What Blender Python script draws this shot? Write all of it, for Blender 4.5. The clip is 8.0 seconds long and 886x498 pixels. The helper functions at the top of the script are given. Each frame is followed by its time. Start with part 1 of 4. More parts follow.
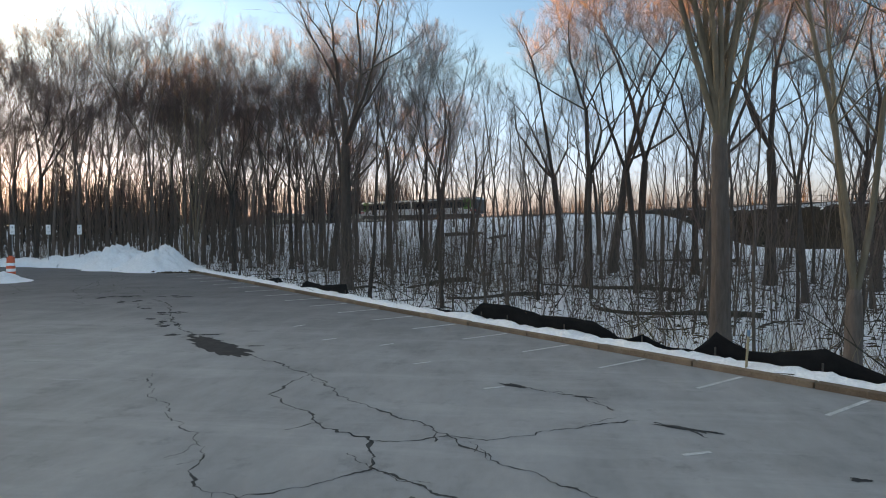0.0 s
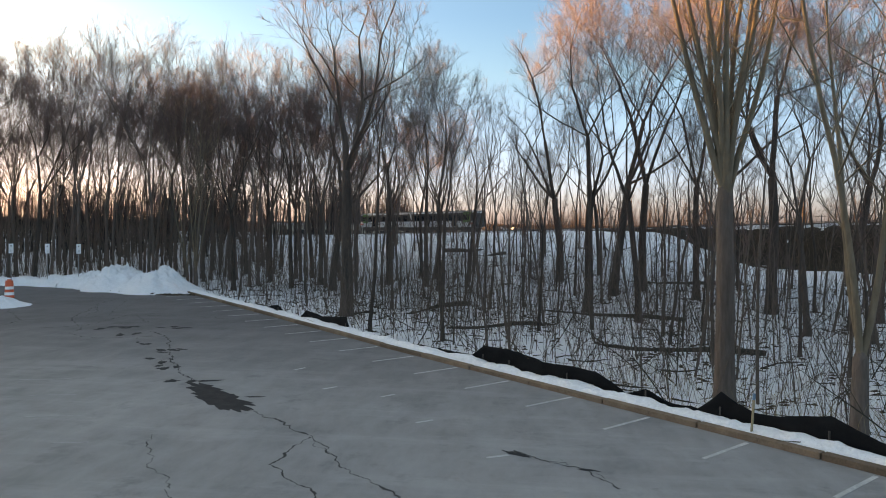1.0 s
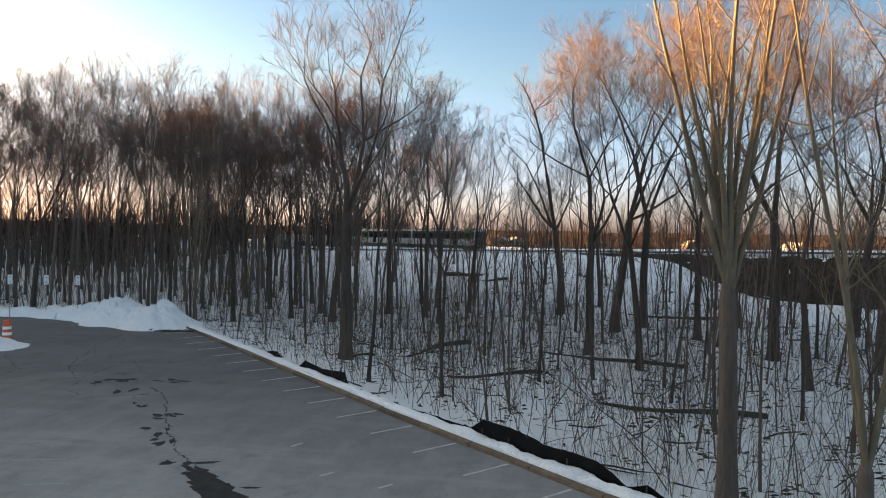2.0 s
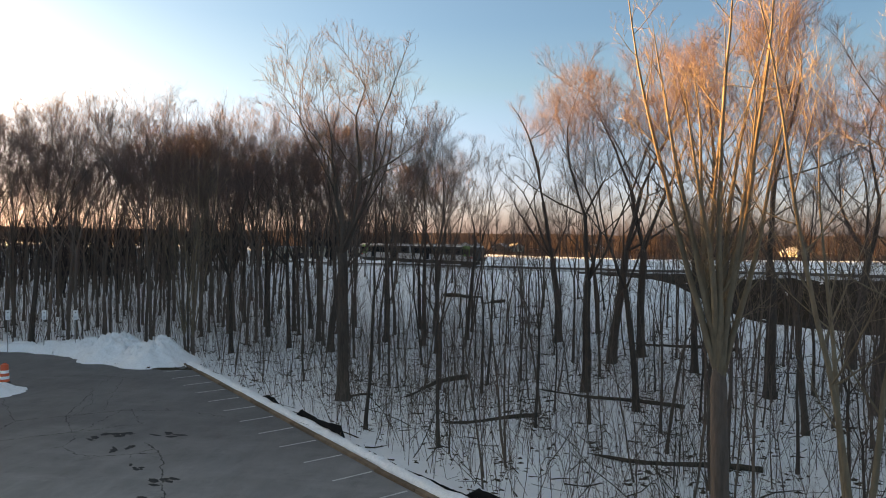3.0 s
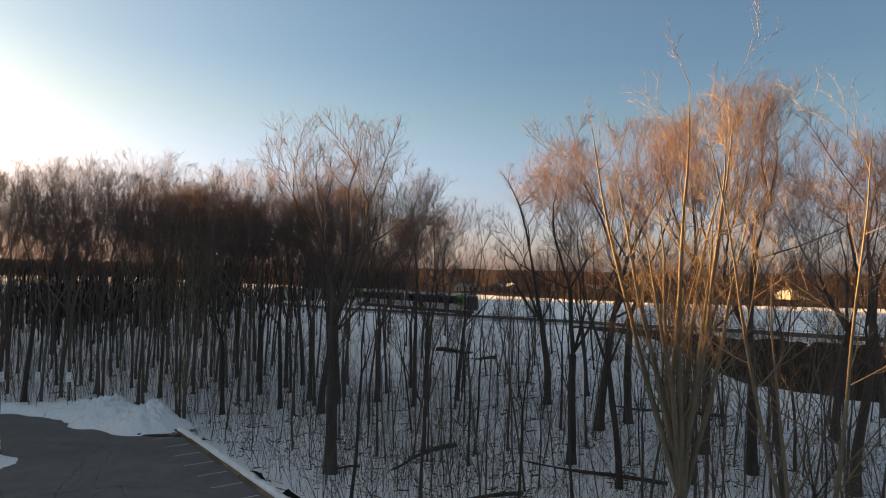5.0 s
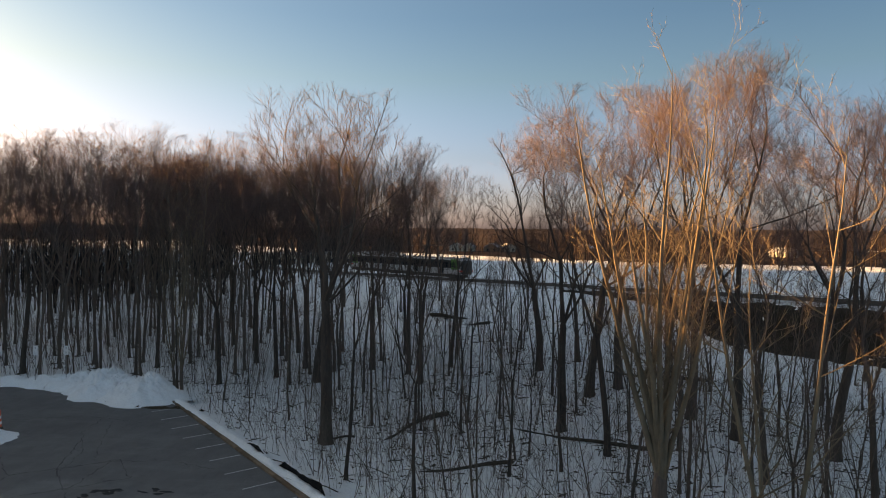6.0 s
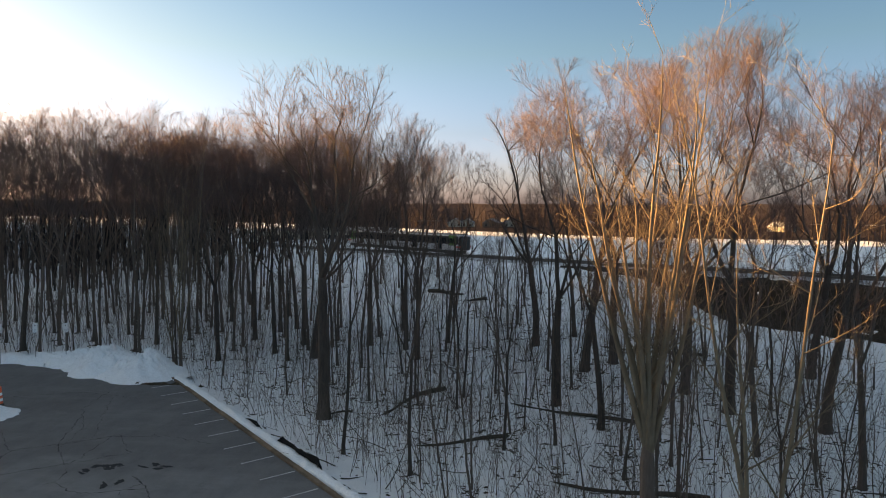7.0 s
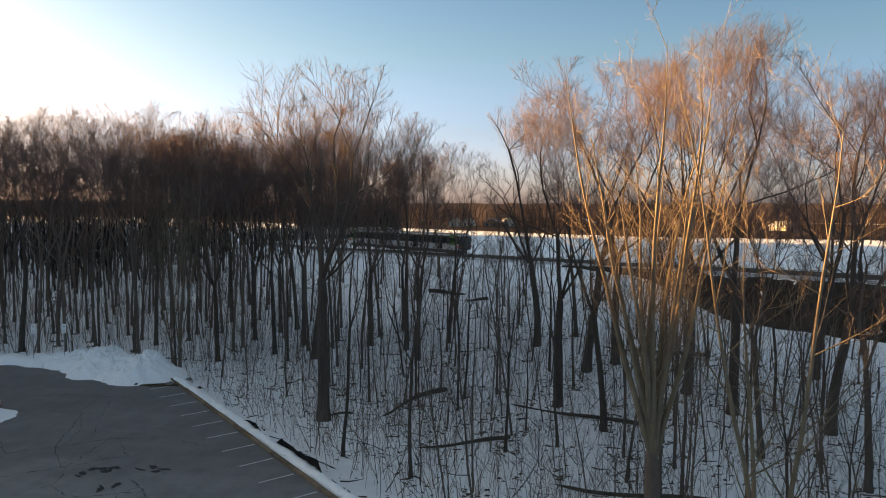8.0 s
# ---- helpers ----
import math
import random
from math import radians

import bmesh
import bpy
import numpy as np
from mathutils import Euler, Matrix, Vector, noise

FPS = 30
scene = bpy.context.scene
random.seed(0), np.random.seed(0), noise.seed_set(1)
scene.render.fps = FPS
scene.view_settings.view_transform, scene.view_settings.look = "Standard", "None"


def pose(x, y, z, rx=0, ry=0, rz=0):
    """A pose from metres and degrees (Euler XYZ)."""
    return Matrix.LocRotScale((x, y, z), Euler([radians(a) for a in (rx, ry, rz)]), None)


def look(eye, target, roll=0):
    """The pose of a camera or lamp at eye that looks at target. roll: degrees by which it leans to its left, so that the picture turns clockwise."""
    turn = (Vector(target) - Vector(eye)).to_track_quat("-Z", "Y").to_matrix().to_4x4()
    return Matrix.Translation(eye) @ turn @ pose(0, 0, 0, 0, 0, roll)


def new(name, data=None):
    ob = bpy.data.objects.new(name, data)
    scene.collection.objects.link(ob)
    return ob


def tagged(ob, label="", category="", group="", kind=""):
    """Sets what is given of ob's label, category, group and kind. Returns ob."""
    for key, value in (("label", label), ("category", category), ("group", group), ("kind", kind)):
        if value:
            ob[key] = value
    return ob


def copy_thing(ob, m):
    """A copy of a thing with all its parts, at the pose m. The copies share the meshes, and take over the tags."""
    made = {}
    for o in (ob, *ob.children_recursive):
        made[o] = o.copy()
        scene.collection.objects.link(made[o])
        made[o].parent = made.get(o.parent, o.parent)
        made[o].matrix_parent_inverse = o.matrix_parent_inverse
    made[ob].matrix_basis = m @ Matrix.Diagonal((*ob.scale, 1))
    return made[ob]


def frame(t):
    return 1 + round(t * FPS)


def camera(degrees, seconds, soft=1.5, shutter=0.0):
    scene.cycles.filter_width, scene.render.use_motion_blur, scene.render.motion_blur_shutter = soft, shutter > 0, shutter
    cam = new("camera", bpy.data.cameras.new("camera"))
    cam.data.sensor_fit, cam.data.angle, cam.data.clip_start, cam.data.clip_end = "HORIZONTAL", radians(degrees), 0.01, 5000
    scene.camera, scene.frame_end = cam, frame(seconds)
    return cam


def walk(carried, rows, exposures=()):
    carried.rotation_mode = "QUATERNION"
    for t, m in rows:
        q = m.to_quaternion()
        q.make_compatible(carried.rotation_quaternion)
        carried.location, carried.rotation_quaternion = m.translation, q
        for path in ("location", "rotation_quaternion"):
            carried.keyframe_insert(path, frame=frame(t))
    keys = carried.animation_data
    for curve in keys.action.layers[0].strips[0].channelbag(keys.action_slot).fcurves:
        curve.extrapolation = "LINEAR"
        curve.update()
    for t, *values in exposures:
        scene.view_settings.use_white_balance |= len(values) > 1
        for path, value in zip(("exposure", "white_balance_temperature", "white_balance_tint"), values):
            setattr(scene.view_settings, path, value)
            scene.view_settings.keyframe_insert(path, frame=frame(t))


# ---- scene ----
cam = camera(66.0, 8.0, soft=1.0)
PATH = [
    (0, (1.623, -0.183, 3.586), (1.377, 1.8, 3.519), 0.1),
    (0.5, (1.545, -0.107, 4.186), (1.301, 1.878, 4.13), 0.3),
    (1, (1.48, -0.026, 4.916), (1.237, 1.959, 4.867), 0.5),
    (1.5, (1.451, 0.107, 6.174), (1.207, 2.091, 6.127), 0.6),
    (1.7, (1.434, 0.237, 6.588), (1.188, 2.221, 6.554), 1.0),
    (2.8, (1.588, 0.256, 9.613), (1.343, 2.241, 9.578), 0.6),
    (3, (1.657, 0.211, 9.853), (1.412, 2.196, 9.828), 0.5),
    (3.5, (1.822, 0.063, 10.715), (1.58, 2.048, 10.707), 0.5),
    (4, (1.986, -0.215, 11.529), (1.746, 1.77, 11.55), 0.7),
    (4.5, (2.217, -0.598, 12.102), (1.975, 1.386, 12.162), 1.0),
    (4.7, (2.303, -0.721, 12.226), (2.06, 1.263, 12.305), 1.1),
    (5.8, (2.708, -1.098, 13.464), (2.481, 0.889, 13.464), 0.3),
    (6, (2.762, -1.138, 13.533), (2.536, 0.849, 13.491), 0.4),
    (6.5, (2.911, -1.265, 13.629), (2.687, 0.721, 13.558), 0.3),
    (7, (3.026, -1.276, 13.649), (2.803, 0.708, 13.535), 0.2),
    (7.5, (3.065, -1.139, 13.636), (2.842, 0.845, 13.518), 0.1),
    (8, (3.009, -0.851, 13.636), (2.783, 1.133, 13.521), 0.1),
]
EXPOSURES = [(0, 3.86, 13200, 22), (1.5, 3.75, 13400, 22), (3.5, 3.36, 13700, 23), (4.5, 3.1, 13500, 23), (6, 2.87, 12700, 22), (6.5, 2.96, 12500, 21), (7, 3.15, 12400, 21), (8, 3.22, 12200, 20)]
walk(cam, [(t, look(eye, target, roll)) for t, eye, target, roll in PATH], EXPOSURES)

# ---- sky and low evening sun ----
SUN_LEFT, SUN_HIGH = 69.0, 6.2
world = bpy.data.worlds.new("sky")
scene.world = world
world.use_nodes = True
wn = world.node_tree.nodes
sky = wn.new("ShaderNodeTexSky")
sky.sky_type = "NISHITA"
sky.sun_disc = False
sky.sun_elevation = radians(SUN_HIGH)
sky.sun_rotation = radians(360.0 - SUN_LEFT)
sky.air_density, sky.dust_density, sky.ozone_density = 1.0, 2.4, 4.4
wl = world.node_tree.links
where, split = wn.new("ShaderNodeTexCoord"), wn.new("ShaderNodeSeparateXYZ")
wl.new(where.outputs["Generated"], split.inputs[0])
sky_tint, tinted = wn.new("ShaderNodeValToRGB"), wn.new("ShaderNodeMix")
for place, colour in ((0.05, (0.98, 1.02, 1.66)), (0.11, (0.74, 0.76, 1.02)), (0.22, (0.6, 0.68, 0.7)), (0.3, (0.48, 0.61, 0.66)), (0.42, (0.5, 0.62, 0.64))):
    sky_tint.color_ramp.elements.new(place).color = (*colour, 1)
# paler at the horizon; the unseen sky overhead is brightened to light the ground
sky_tint.color_ramp.elements[0].color, sky_tint.color_ramp.elements[-1].color = (1.15, 1.25, 2.5, 1), (1.55, 1.1, 0.8, 1)
sky_tint.color_ramp.elements[-1].position = 0.8
tinted.data_type, tinted.blend_type = "RGBA", "MULTIPLY"
tinted.inputs[0].default_value = 1.0
wl.new(split.outputs[2], sky_tint.inputs[0])
wl.new(sky.outputs[0], tinted.inputs[6])
wl.new(sky_tint.outputs[0], tinted.inputs[7])
wl.new(tinted.outputs[2], wn["Background"].inputs[0])
wn["Background"].inputs[1].default_value = 0.075
sun = bpy.data.lights.new("sun", "SUN")
sun.energy, sun.angle, sun.color = 3.9, radians(0.6), (1.0, 0.71, 0.4)
to_sun = Vector((-math.sin(radians(SUN_LEFT)), math.cos(radians(SUN_LEFT)), math.tan(radians(SUN_HIGH))))
new("sun", sun).matrix_world = look(to_sun * 50, (0, 0, 0))


# ---- materials ----
def material(name, rough=0.8, metal=0.0):
    m = bpy.data.materials.new(name)
    m.use_nodes = True
    b = m.node_tree.nodes["Principled BSDF"]
    b.inputs["Roughness"].default_value = rough
    b.inputs["Metallic"].default_value = metal
    b.inputs["Specular IOR Level"].default_value = 0.15 if rough > 0.7 else 0.5
    return m, m.node_tree.nodes, m.node_tree.links, b


def ramp(nodes, links, src, stops):
    r = nodes.new("ShaderNodeValToRGB")
    e = r.color_ramp.elements
    while len(e) < len(stops):
        e.new(0.5)
    for el, (p, c) in zip(e, stops):
        el.position, el.color = p, (*c, 1)
    links.new(src, r.inputs[0])
    return r.outputs[0]


def noise_node(nodes, links, scale, detail=4.0, rough=0.6, stretch=(1, 1, 1), coords="Object"):
    tc, mp, n = nodes.new("ShaderNodeTexCoord"), nodes.new("ShaderNodeMapping"), nodes.new("ShaderNodeTexNoise")
    links.new(tc.outputs[coords], mp.inputs[0])
    mp.inputs["Scale"].default_value = stretch
    links.new(mp.outputs[0], n.inputs["Vector"])
    n.inputs["Scale"].default_value, n.inputs["Detail"].default_value, n.inputs["Roughness"].default_value = scale, detail, rough
    return n.outputs["Fac"]


def mix(nodes, links, fac, a, b, kind="MIX"):
    m = nodes.new("ShaderNodeMix")
    m.data_type, m.blend_type = "RGBA", kind
    for sock, v in ((m.inputs[0], fac), (m.inputs[6], a), (m.inputs[7], b)):
        if isinstance(v, (int, float)):
            sock.default_value = v
        elif isinstance(v, tuple):
            sock.default_value = (*v, 1)
        else:
            links.new(v, sock)
    return m.outputs[2]


def bump(nodes, links, b, src, strength, distance):
    n = nodes.new("ShaderNodeBump")
    n.inputs["Strength"].default_value, n.inputs["Distance"].default_value = strength, distance
    links.new(src, n.inputs["Height"])
    links.new(n.outputs[0], b.inputs["Normal"])


def mottled(name, dark, light, scale, rough=0.85, fine=30.0, bumps=0.3, depth=0.01, stretch=(1, 1, 1), metal=0.0, vary=0.0):
    m, n, l, b = material(name, rough, metal)
    big = noise_node(n, l, scale, 5, 0.65, stretch)
    small = noise_node(n, l, fine, 3, 0.6, stretch)
    col = ramp(n, l, big, [(0.3, dark), (0.7, light)])
    col = mix(n, l, 0.35, col, ramp(n, l, small, [(0.3, tuple(0.6 * c for c in dark)), (0.7, light)]))
    if vary:
        info, hs = n.new("ShaderNodeObjectInfo"), n.new("ShaderNodeHueSaturation")
        mr = n.new("ShaderNodeMapRange")
        mr.inputs["To Min"].default_value, mr.inputs["To Max"].default_value = 1 - vary, 1 + vary
        l.new(info.outputs["Random"], mr.inputs[0])
        l.new(mr.outputs[0], hs.inputs["Value"])
        l.new(col, hs.inputs["Color"])
        col = hs.outputs[0]
    l.new(col, b.inputs["Base Color"])
    bump(n, l, b, small, bumps, depth)
    return m


BARK = mottled("grey_brown_bark", (0.088, 0.063, 0.052), (0.2, 0.146, 0.122), 1.2, 0.9, 14, 0.8, 0.03, (1, 1, 0.15), vary=0.25)
DARK_BARK = mottled("dark_grey_brown_bark", (0.055, 0.04, 0.034), (0.13, 0.096, 0.08), 1.2, 0.9, 14, 0.8, 0.03, (1, 1, 0.15), vary=0.25)
PALE_BARK = mottled("pale_tan_bark", (0.105, 0.077, 0.054), (0.26, 0.196, 0.138), 1.0, 0.85, 10, 0.5, 0.015, (1, 1, 0.25))
TWIG = mottled("red_brown_twig", (0.085, 0.056, 0.052), (0.175, 0.118, 0.11), 2.0, 0.85, 20, 0.2, 0.005, vary=0.2)
DARK_TWIG = mottled("dark_brown_twig", (0.055, 0.039, 0.034), (0.12, 0.085, 0.074), 2.0, 0.9, 20, 0.2, 0.005, vary=0.2)
PALE_TWIG = mottled("tan_twig", (0.15, 0.11, 0.08), (0.28, 0.21, 0.15), 2.0, 0.85, 20, 0.2, 0.005)
LITTER = mottled("dead_leaves_and_sticks", (0.03, 0.022, 0.016), (0.1, 0.07, 0.045), 3.0, 0.9, 25, 0.6, 0.02)
GRASS = mottled("dry_grass", (0.2, 0.14, 0.08), (0.4, 0.3, 0.18), 3.0, 0.85, 25, 0.2, 0.01)
LOG = mottled("rotten_log", (0.035, 0.028, 0.022), (0.1, 0.08, 0.06), 2.0, 0.9, 18, 0.7, 0.03)


def snow_material():
    m, n, l, b = material("snow", 0.6)
    big = noise_node(n, l, 0.5, 6, 0.65)
    mid = noise_node(n, l, 2.6, 6, 0.7)
    base = ramp(n, l, big, [(0.3, (0.82, 0.84, 0.86)), (0.65, (0.93, 0.94, 0.95))])
    bits = ramp(n, l, mid, [(0.63, (0, 0, 0)), (0.72, (0.85, 0.85, 0.85))])
    col = mix(n, l, bits, base, (0.13, 0.1, 0.075))
    l.new(col, b.inputs["Base Color"])
    b.inputs["Subsurface Weight"].default_value = 0.0
    bump(n, l, b, mid, 0.9, 0.28)
    return m


SNOW = snow_material()
CLEAN_SNOW = mottled("piled_snow", (0.84, 0.85, 0.86), (0.96, 0.965, 0.97), 1.4, 0.55, 9, 0.8, 0.12)


def asphalt_material():
    m, n, l, b = material("worn_asphalt", 0.8)
    b.inputs["Specular IOR Level"].default_value = 0.16
    big = noise_node(n, l, 0.13, 6, 0.62)
    mid = noise_node(n, l, 0.9, 7, 0.72, (1, 0.4, 1))
    grain = noise_node(n, l, 70, 2, 0.5)
    col = ramp(n, l, big, [(0.3, (0.22, 0.217, 0.212)), (0.7, (0.39, 0.382, 0.372))])
    col = mix(n, l, 0.35, col, ramp(n, l, mid, [(0.33, (0.1, 0.1, 0.1)), (0.7, (0.42, 0.413, 0.405))]))
    streak = noise_node(n, l, 0.35, 7, 0.75, (0.3, 1.7, 1))
    col = mix(n, l, ramp(n, l, streak, [(0.5, (0, 0, 0)), (0.74, (0.5, 0.5, 0.5))]), col, (0.48, 0.47, 0.46))
    worn = noise_node(n, l, 0.7, 8, 0.8)
    col = mix(n, l, ramp(n, l, worn, [(0.55, (0, 0, 0)), (0.7, (0.55, 0.55, 0.55))]), col, (0.1, 0.1, 0.1))
    # the lot is darker beyond a wavering edge towards its far part
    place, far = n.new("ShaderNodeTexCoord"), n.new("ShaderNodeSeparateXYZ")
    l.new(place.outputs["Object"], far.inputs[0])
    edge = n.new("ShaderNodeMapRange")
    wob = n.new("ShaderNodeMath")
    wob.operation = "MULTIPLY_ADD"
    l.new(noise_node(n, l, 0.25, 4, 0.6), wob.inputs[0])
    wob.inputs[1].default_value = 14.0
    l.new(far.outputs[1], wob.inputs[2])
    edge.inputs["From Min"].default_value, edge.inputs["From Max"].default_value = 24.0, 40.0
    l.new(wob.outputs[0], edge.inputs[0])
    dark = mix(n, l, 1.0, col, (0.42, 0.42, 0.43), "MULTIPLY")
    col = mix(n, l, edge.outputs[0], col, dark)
    col = mix(n, l, 0.25, col, ramp(n, l, grain, [(0.3, (0.05, 0.05, 0.05)), (0.75, (0.3, 0.3, 0.3))]))
    l.new(col, b.inputs["Base Color"])
    bump(n, l, b, grain, 0.4, 0.004)
    return m


ASPHALT = asphalt_material()
TAR = mottled("dark_crack_filler", (0.02, 0.02, 0.02), (0.085, 0.083, 0.08), 1.5, 0.88, 40, 0.5, 0.004)
PAINT = mottled("worn_white_line_paint", (0.2, 0.2, 0.2), (0.66, 0.66, 0.64), 1.6, 0.7, 25, 0.2, 0.002)
CURB = mottled("tan_concrete_curb", (0.115, 0.075, 0.053), (0.25, 0.168, 0.12), 2.0, 0.9, 25, 0.5, 0.006, vary=0.2)
YOUNG = mottled("young_bark", (0.085, 0.062, 0.05), (0.19, 0.142, 0.115), 2.0, 0.9, 20, 0.3, 0.005)
FABRIC = mottled("black_silt_fabric", (0.005, 0.005, 0.006), (0.014, 0.014, 0.015), 2.5, 0.97, 50, 0.4, 0.01)
STAKE = mottled("raw_wood_stake", (0.28, 0.2, 0.12), (0.5, 0.38, 0.24), 3, 0.8, 30, 0.3, 0.004, (1, 1, 0.2))
BRUSH = mottled("brushy_bank_soil", (0.02, 0.015, 0.011), (0.07, 0.05, 0.035), 1.2, 0.95, 12, 0.9, 0.15)
ORANGE = mottled("orange_plastic", (0.85, 0.1, 0.04), (0.95, 0.16, 0.07), 3, 0.5, 20, 0.1, 0.003)
WHITE = mottled("white_sheeting", (0.86, 0.86, 0.86), (0.93, 0.93, 0.93), 3, 0.5, 20, 0.1, 0.003)
STEEL = mottled("galvanised_steel", (0.22, 0.22, 0.22), (0.38, 0.38, 0.38), 4, 0.45, 30, 0.2, 0.003, metal=0.7)
DARK_STEEL = mottled("rusty_dark_steel", (0.03, 0.027, 0.025), (0.08, 0.065, 0.055), 4, 0.6, 30, 0.3, 0.004)
BLACK_INK = mottled("dark_sign_print", (0.03, 0.03, 0.03), (0.06, 0.06, 0.06), 4, 0.6)
BALLAST = mottled("snowy_ballast", (0.2, 0.2, 0.2), (0.75, 0.76, 0.78), 1.5, 0.9, 9, 0.8, 0.08)
TRAIN_WHITE = mottled("train_white_paint", (0.5, 0.5, 0.5), (0.66, 0.66, 0.66), 0.8, 0.4, 8, 0.1, 0.003)
TRAIN_DARK = mottled("train_black_band", (0.012, 0.013, 0.014), (0.03, 0.03, 0.032), 1, 0.3, 8, 0.1, 0.003)
TRAIN_GREEN = mottled("train_green_paint", (0.06, 0.2, 0.035), (0.1, 0.3, 0.06), 1, 0.45, 8, 0.1, 0.003)
TRAIN_RED = mottled("red_lamp_lens", (0.75, 0.04, 0.03), (0.85, 0.07, 0.05), 1, 0.3, 8, 0.1, 0.003)
SIDING = mottled("pale_siding", (0.5, 0.44, 0.36), (0.64, 0.57, 0.46), 0.6, 0.8, 6, 0.3, 0.02, (0.2, 0.2, 3))
BRICK = mottled("dull_brick_wall", (0.18, 0.11, 0.08), (0.3, 0.2, 0.15), 0.6, 0.85, 8, 0.3, 0.02)
ROOF = mottled("snowy_shingles", (0.1, 0.1, 0.1), (0.75, 0.76, 0.78), 0.5, 0.85, 6, 0.4, 0.03)
FAR_WOOD = mottled("distant_bare_wood", (0.022, 0.0165, 0.016), (0.056, 0.041, 0.038), 0.1, 0.95, 2, 0.2, 0.05)
FAR_FLOOR = mottled("leafy_far_floor", (0.03, 0.024, 0.024), (0.075, 0.06, 0.058), 0.12, 0.95, 1.5, 0.3, 0.1)
# the distant air's haze is put into the hills' base colour
HILL = mottled("hazy_wooded_hill", (0.04, 0.033, 0.034), (0.1, 0.08, 0.078), 0.02, 0.95, 0.15, 0.6, 4.0, (1, 1, 0.3))
for dull in (FAR_WOOD, FAR_FLOOR, HILL):
    dull.node_tree.nodes["Principled BSDF"].inputs["Specular IOR Level"].default_value = 0.0
GLASS_DARK, gn, gl, gb = material("dark_window_glass", 0.08)
gb.inputs["Base Color"].default_value = (0.02, 0.022, 0.025, 1)


# ---- mesh helpers ----
def mesh_of(name, verts, faces, mat, smooth=True):
    me = bpy.data.meshes.new(name)
    me.from_pydata([tuple(v) for v in np.asarray(verts, float).tolist()], [], faces)
    me.materials.append(mat)
    if smooth:
        me.shade_smooth()
    return me


def hang(name, me, parent, label="", m=None):
    ob = new(name, me)
    ob.parent = parent
    if m is not None:
        ob.matrix_basis = m
    return tagged(ob, label)


def part(name, bm, mat, parent, label="", smooth=False):
    me = bpy.data.meshes.new(name)
    bm.to_mesh(me)
    bm.free()
    me.materials.append(mat)
    if smooth:
        me.shade_smooth()
    return hang(name, me, parent, label)


def box(bm, x0, x1, y0, y1, z0, z1, bevel=0.0):
    got = bmesh.ops.create_cube(bm, size=1.0, matrix=Matrix.LocRotScale(((x0 + x1) / 2, (y0 + y1) / 2, (z0 + z1) / 2), None, (x1 - x0, y1 - y0, z1 - z0)))
    if bevel:
        edges = list({e for v in got["verts"] for e in v.link_edges})
        bmesh.ops.bevel(bm, geom=edges, offset=bevel, segments=2, affect="EDGES", profile=0.6)
    return bm


def rod(bm, a, b, r0, r1=None, sides=8):
    a, b = Vector(a), Vector(b)
    turn = (b - a).to_track_quat("Z", "Y").to_matrix().to_4x4()
    bmesh.ops.create_cone(bm, cap_ends=True, segments=sides, radius1=r0, radius2=r0 if r1 is None else r1, depth=(b - a).length, matrix=Matrix.Translation((a + b) / 2) @ turn)
    return bm


# ---- lie of the land: s runs along the curb to the far corner, u away from the curb into the wood ----
DS, DU, U0 = np.array([-0.70711, 0.70711]), np.array([0.70711, 0.70711]), 16.5


def at_su(s, u):
    return tuple(DS * s + DU * (u + U0))


def to_su(x, y):
    return (-x + y) * 0.70711, (x + y) * 0.70711 - U0


def step(a, b, x):
    t = np.clip((x - a) / (b - a), 0, 1)
    return t * t * (3 - 2 * t)


def drift(s):
    """How far the far half of the curb runs away from the straight line."""
    return 0.03 * np.clip(np.asarray(s, float) - 22, 0, 32)


def on_lot(x, y):
    u = (x + y) * 0.70711 - U0
    return (u < 0.8 + drift((-x + y) * 0.70711)) & (y < 54.6 + 0.16 * np.maximum(0, -x - 43)) & (x > -80) & (y > -60)


def land(x, y):
    """Height of the snow-covered ground."""
    x, y = np.asarray(x, float), np.asarray(y, float)
    s, u = to_su(x, y)
    wood = np.maximum(step(0.6, 5, u), step(53, 58, y) * step(-28, -32, x))
    h = -0.6 * wood + 0.05 * wood * (np.sin(x * 0.9 + 1.3 * np.sin(y * 0.5)) + np.sin(y * 1.1 + np.sin(x * 0.7)))
    slope = step(22, 64, u) ** 1.3 * 5.6 + 0.6 * step(14, 40, u)
    bank = step(57 + 3 * step(30, 50, s), 63.5, u) * 4.4 + step(20, 57, u) * 1.8
    k = step(34, 52, s)
    h = h + bank * (1 - k) + slope * k
    h = h + 0.7 * step(72, 95, u) - 1.6 * step(100, 300, u) - 6.0 * step(300, 600, u)
    h = h - 0.019 * (np.clip(s, -60, 160) - 29) * step(48, 64, u) + 0.35 * step(48, 64, u)
    far = np.hypot(x, y)
    h = h - 4 * step(900, 1500, far)
    # unseen hill out to the left, added to block the low sun
    along, across = -0.934 * x + 0.358 * y, 0.358 * x + 0.934 * y
    h = h + 50 * step(170, 340, along) * step(0.56, 0.47, across / np.maximum(along, 1)) * step(700, 480, along)
    return np.where(on_lot(x, y), -0.12, h)


def thing(name, label, category, group="", kind="", m=None):
    ob = new(name)
    if m is not None:
        ob.matrix_basis = m
    return tagged(ob, label, category, group, kind)


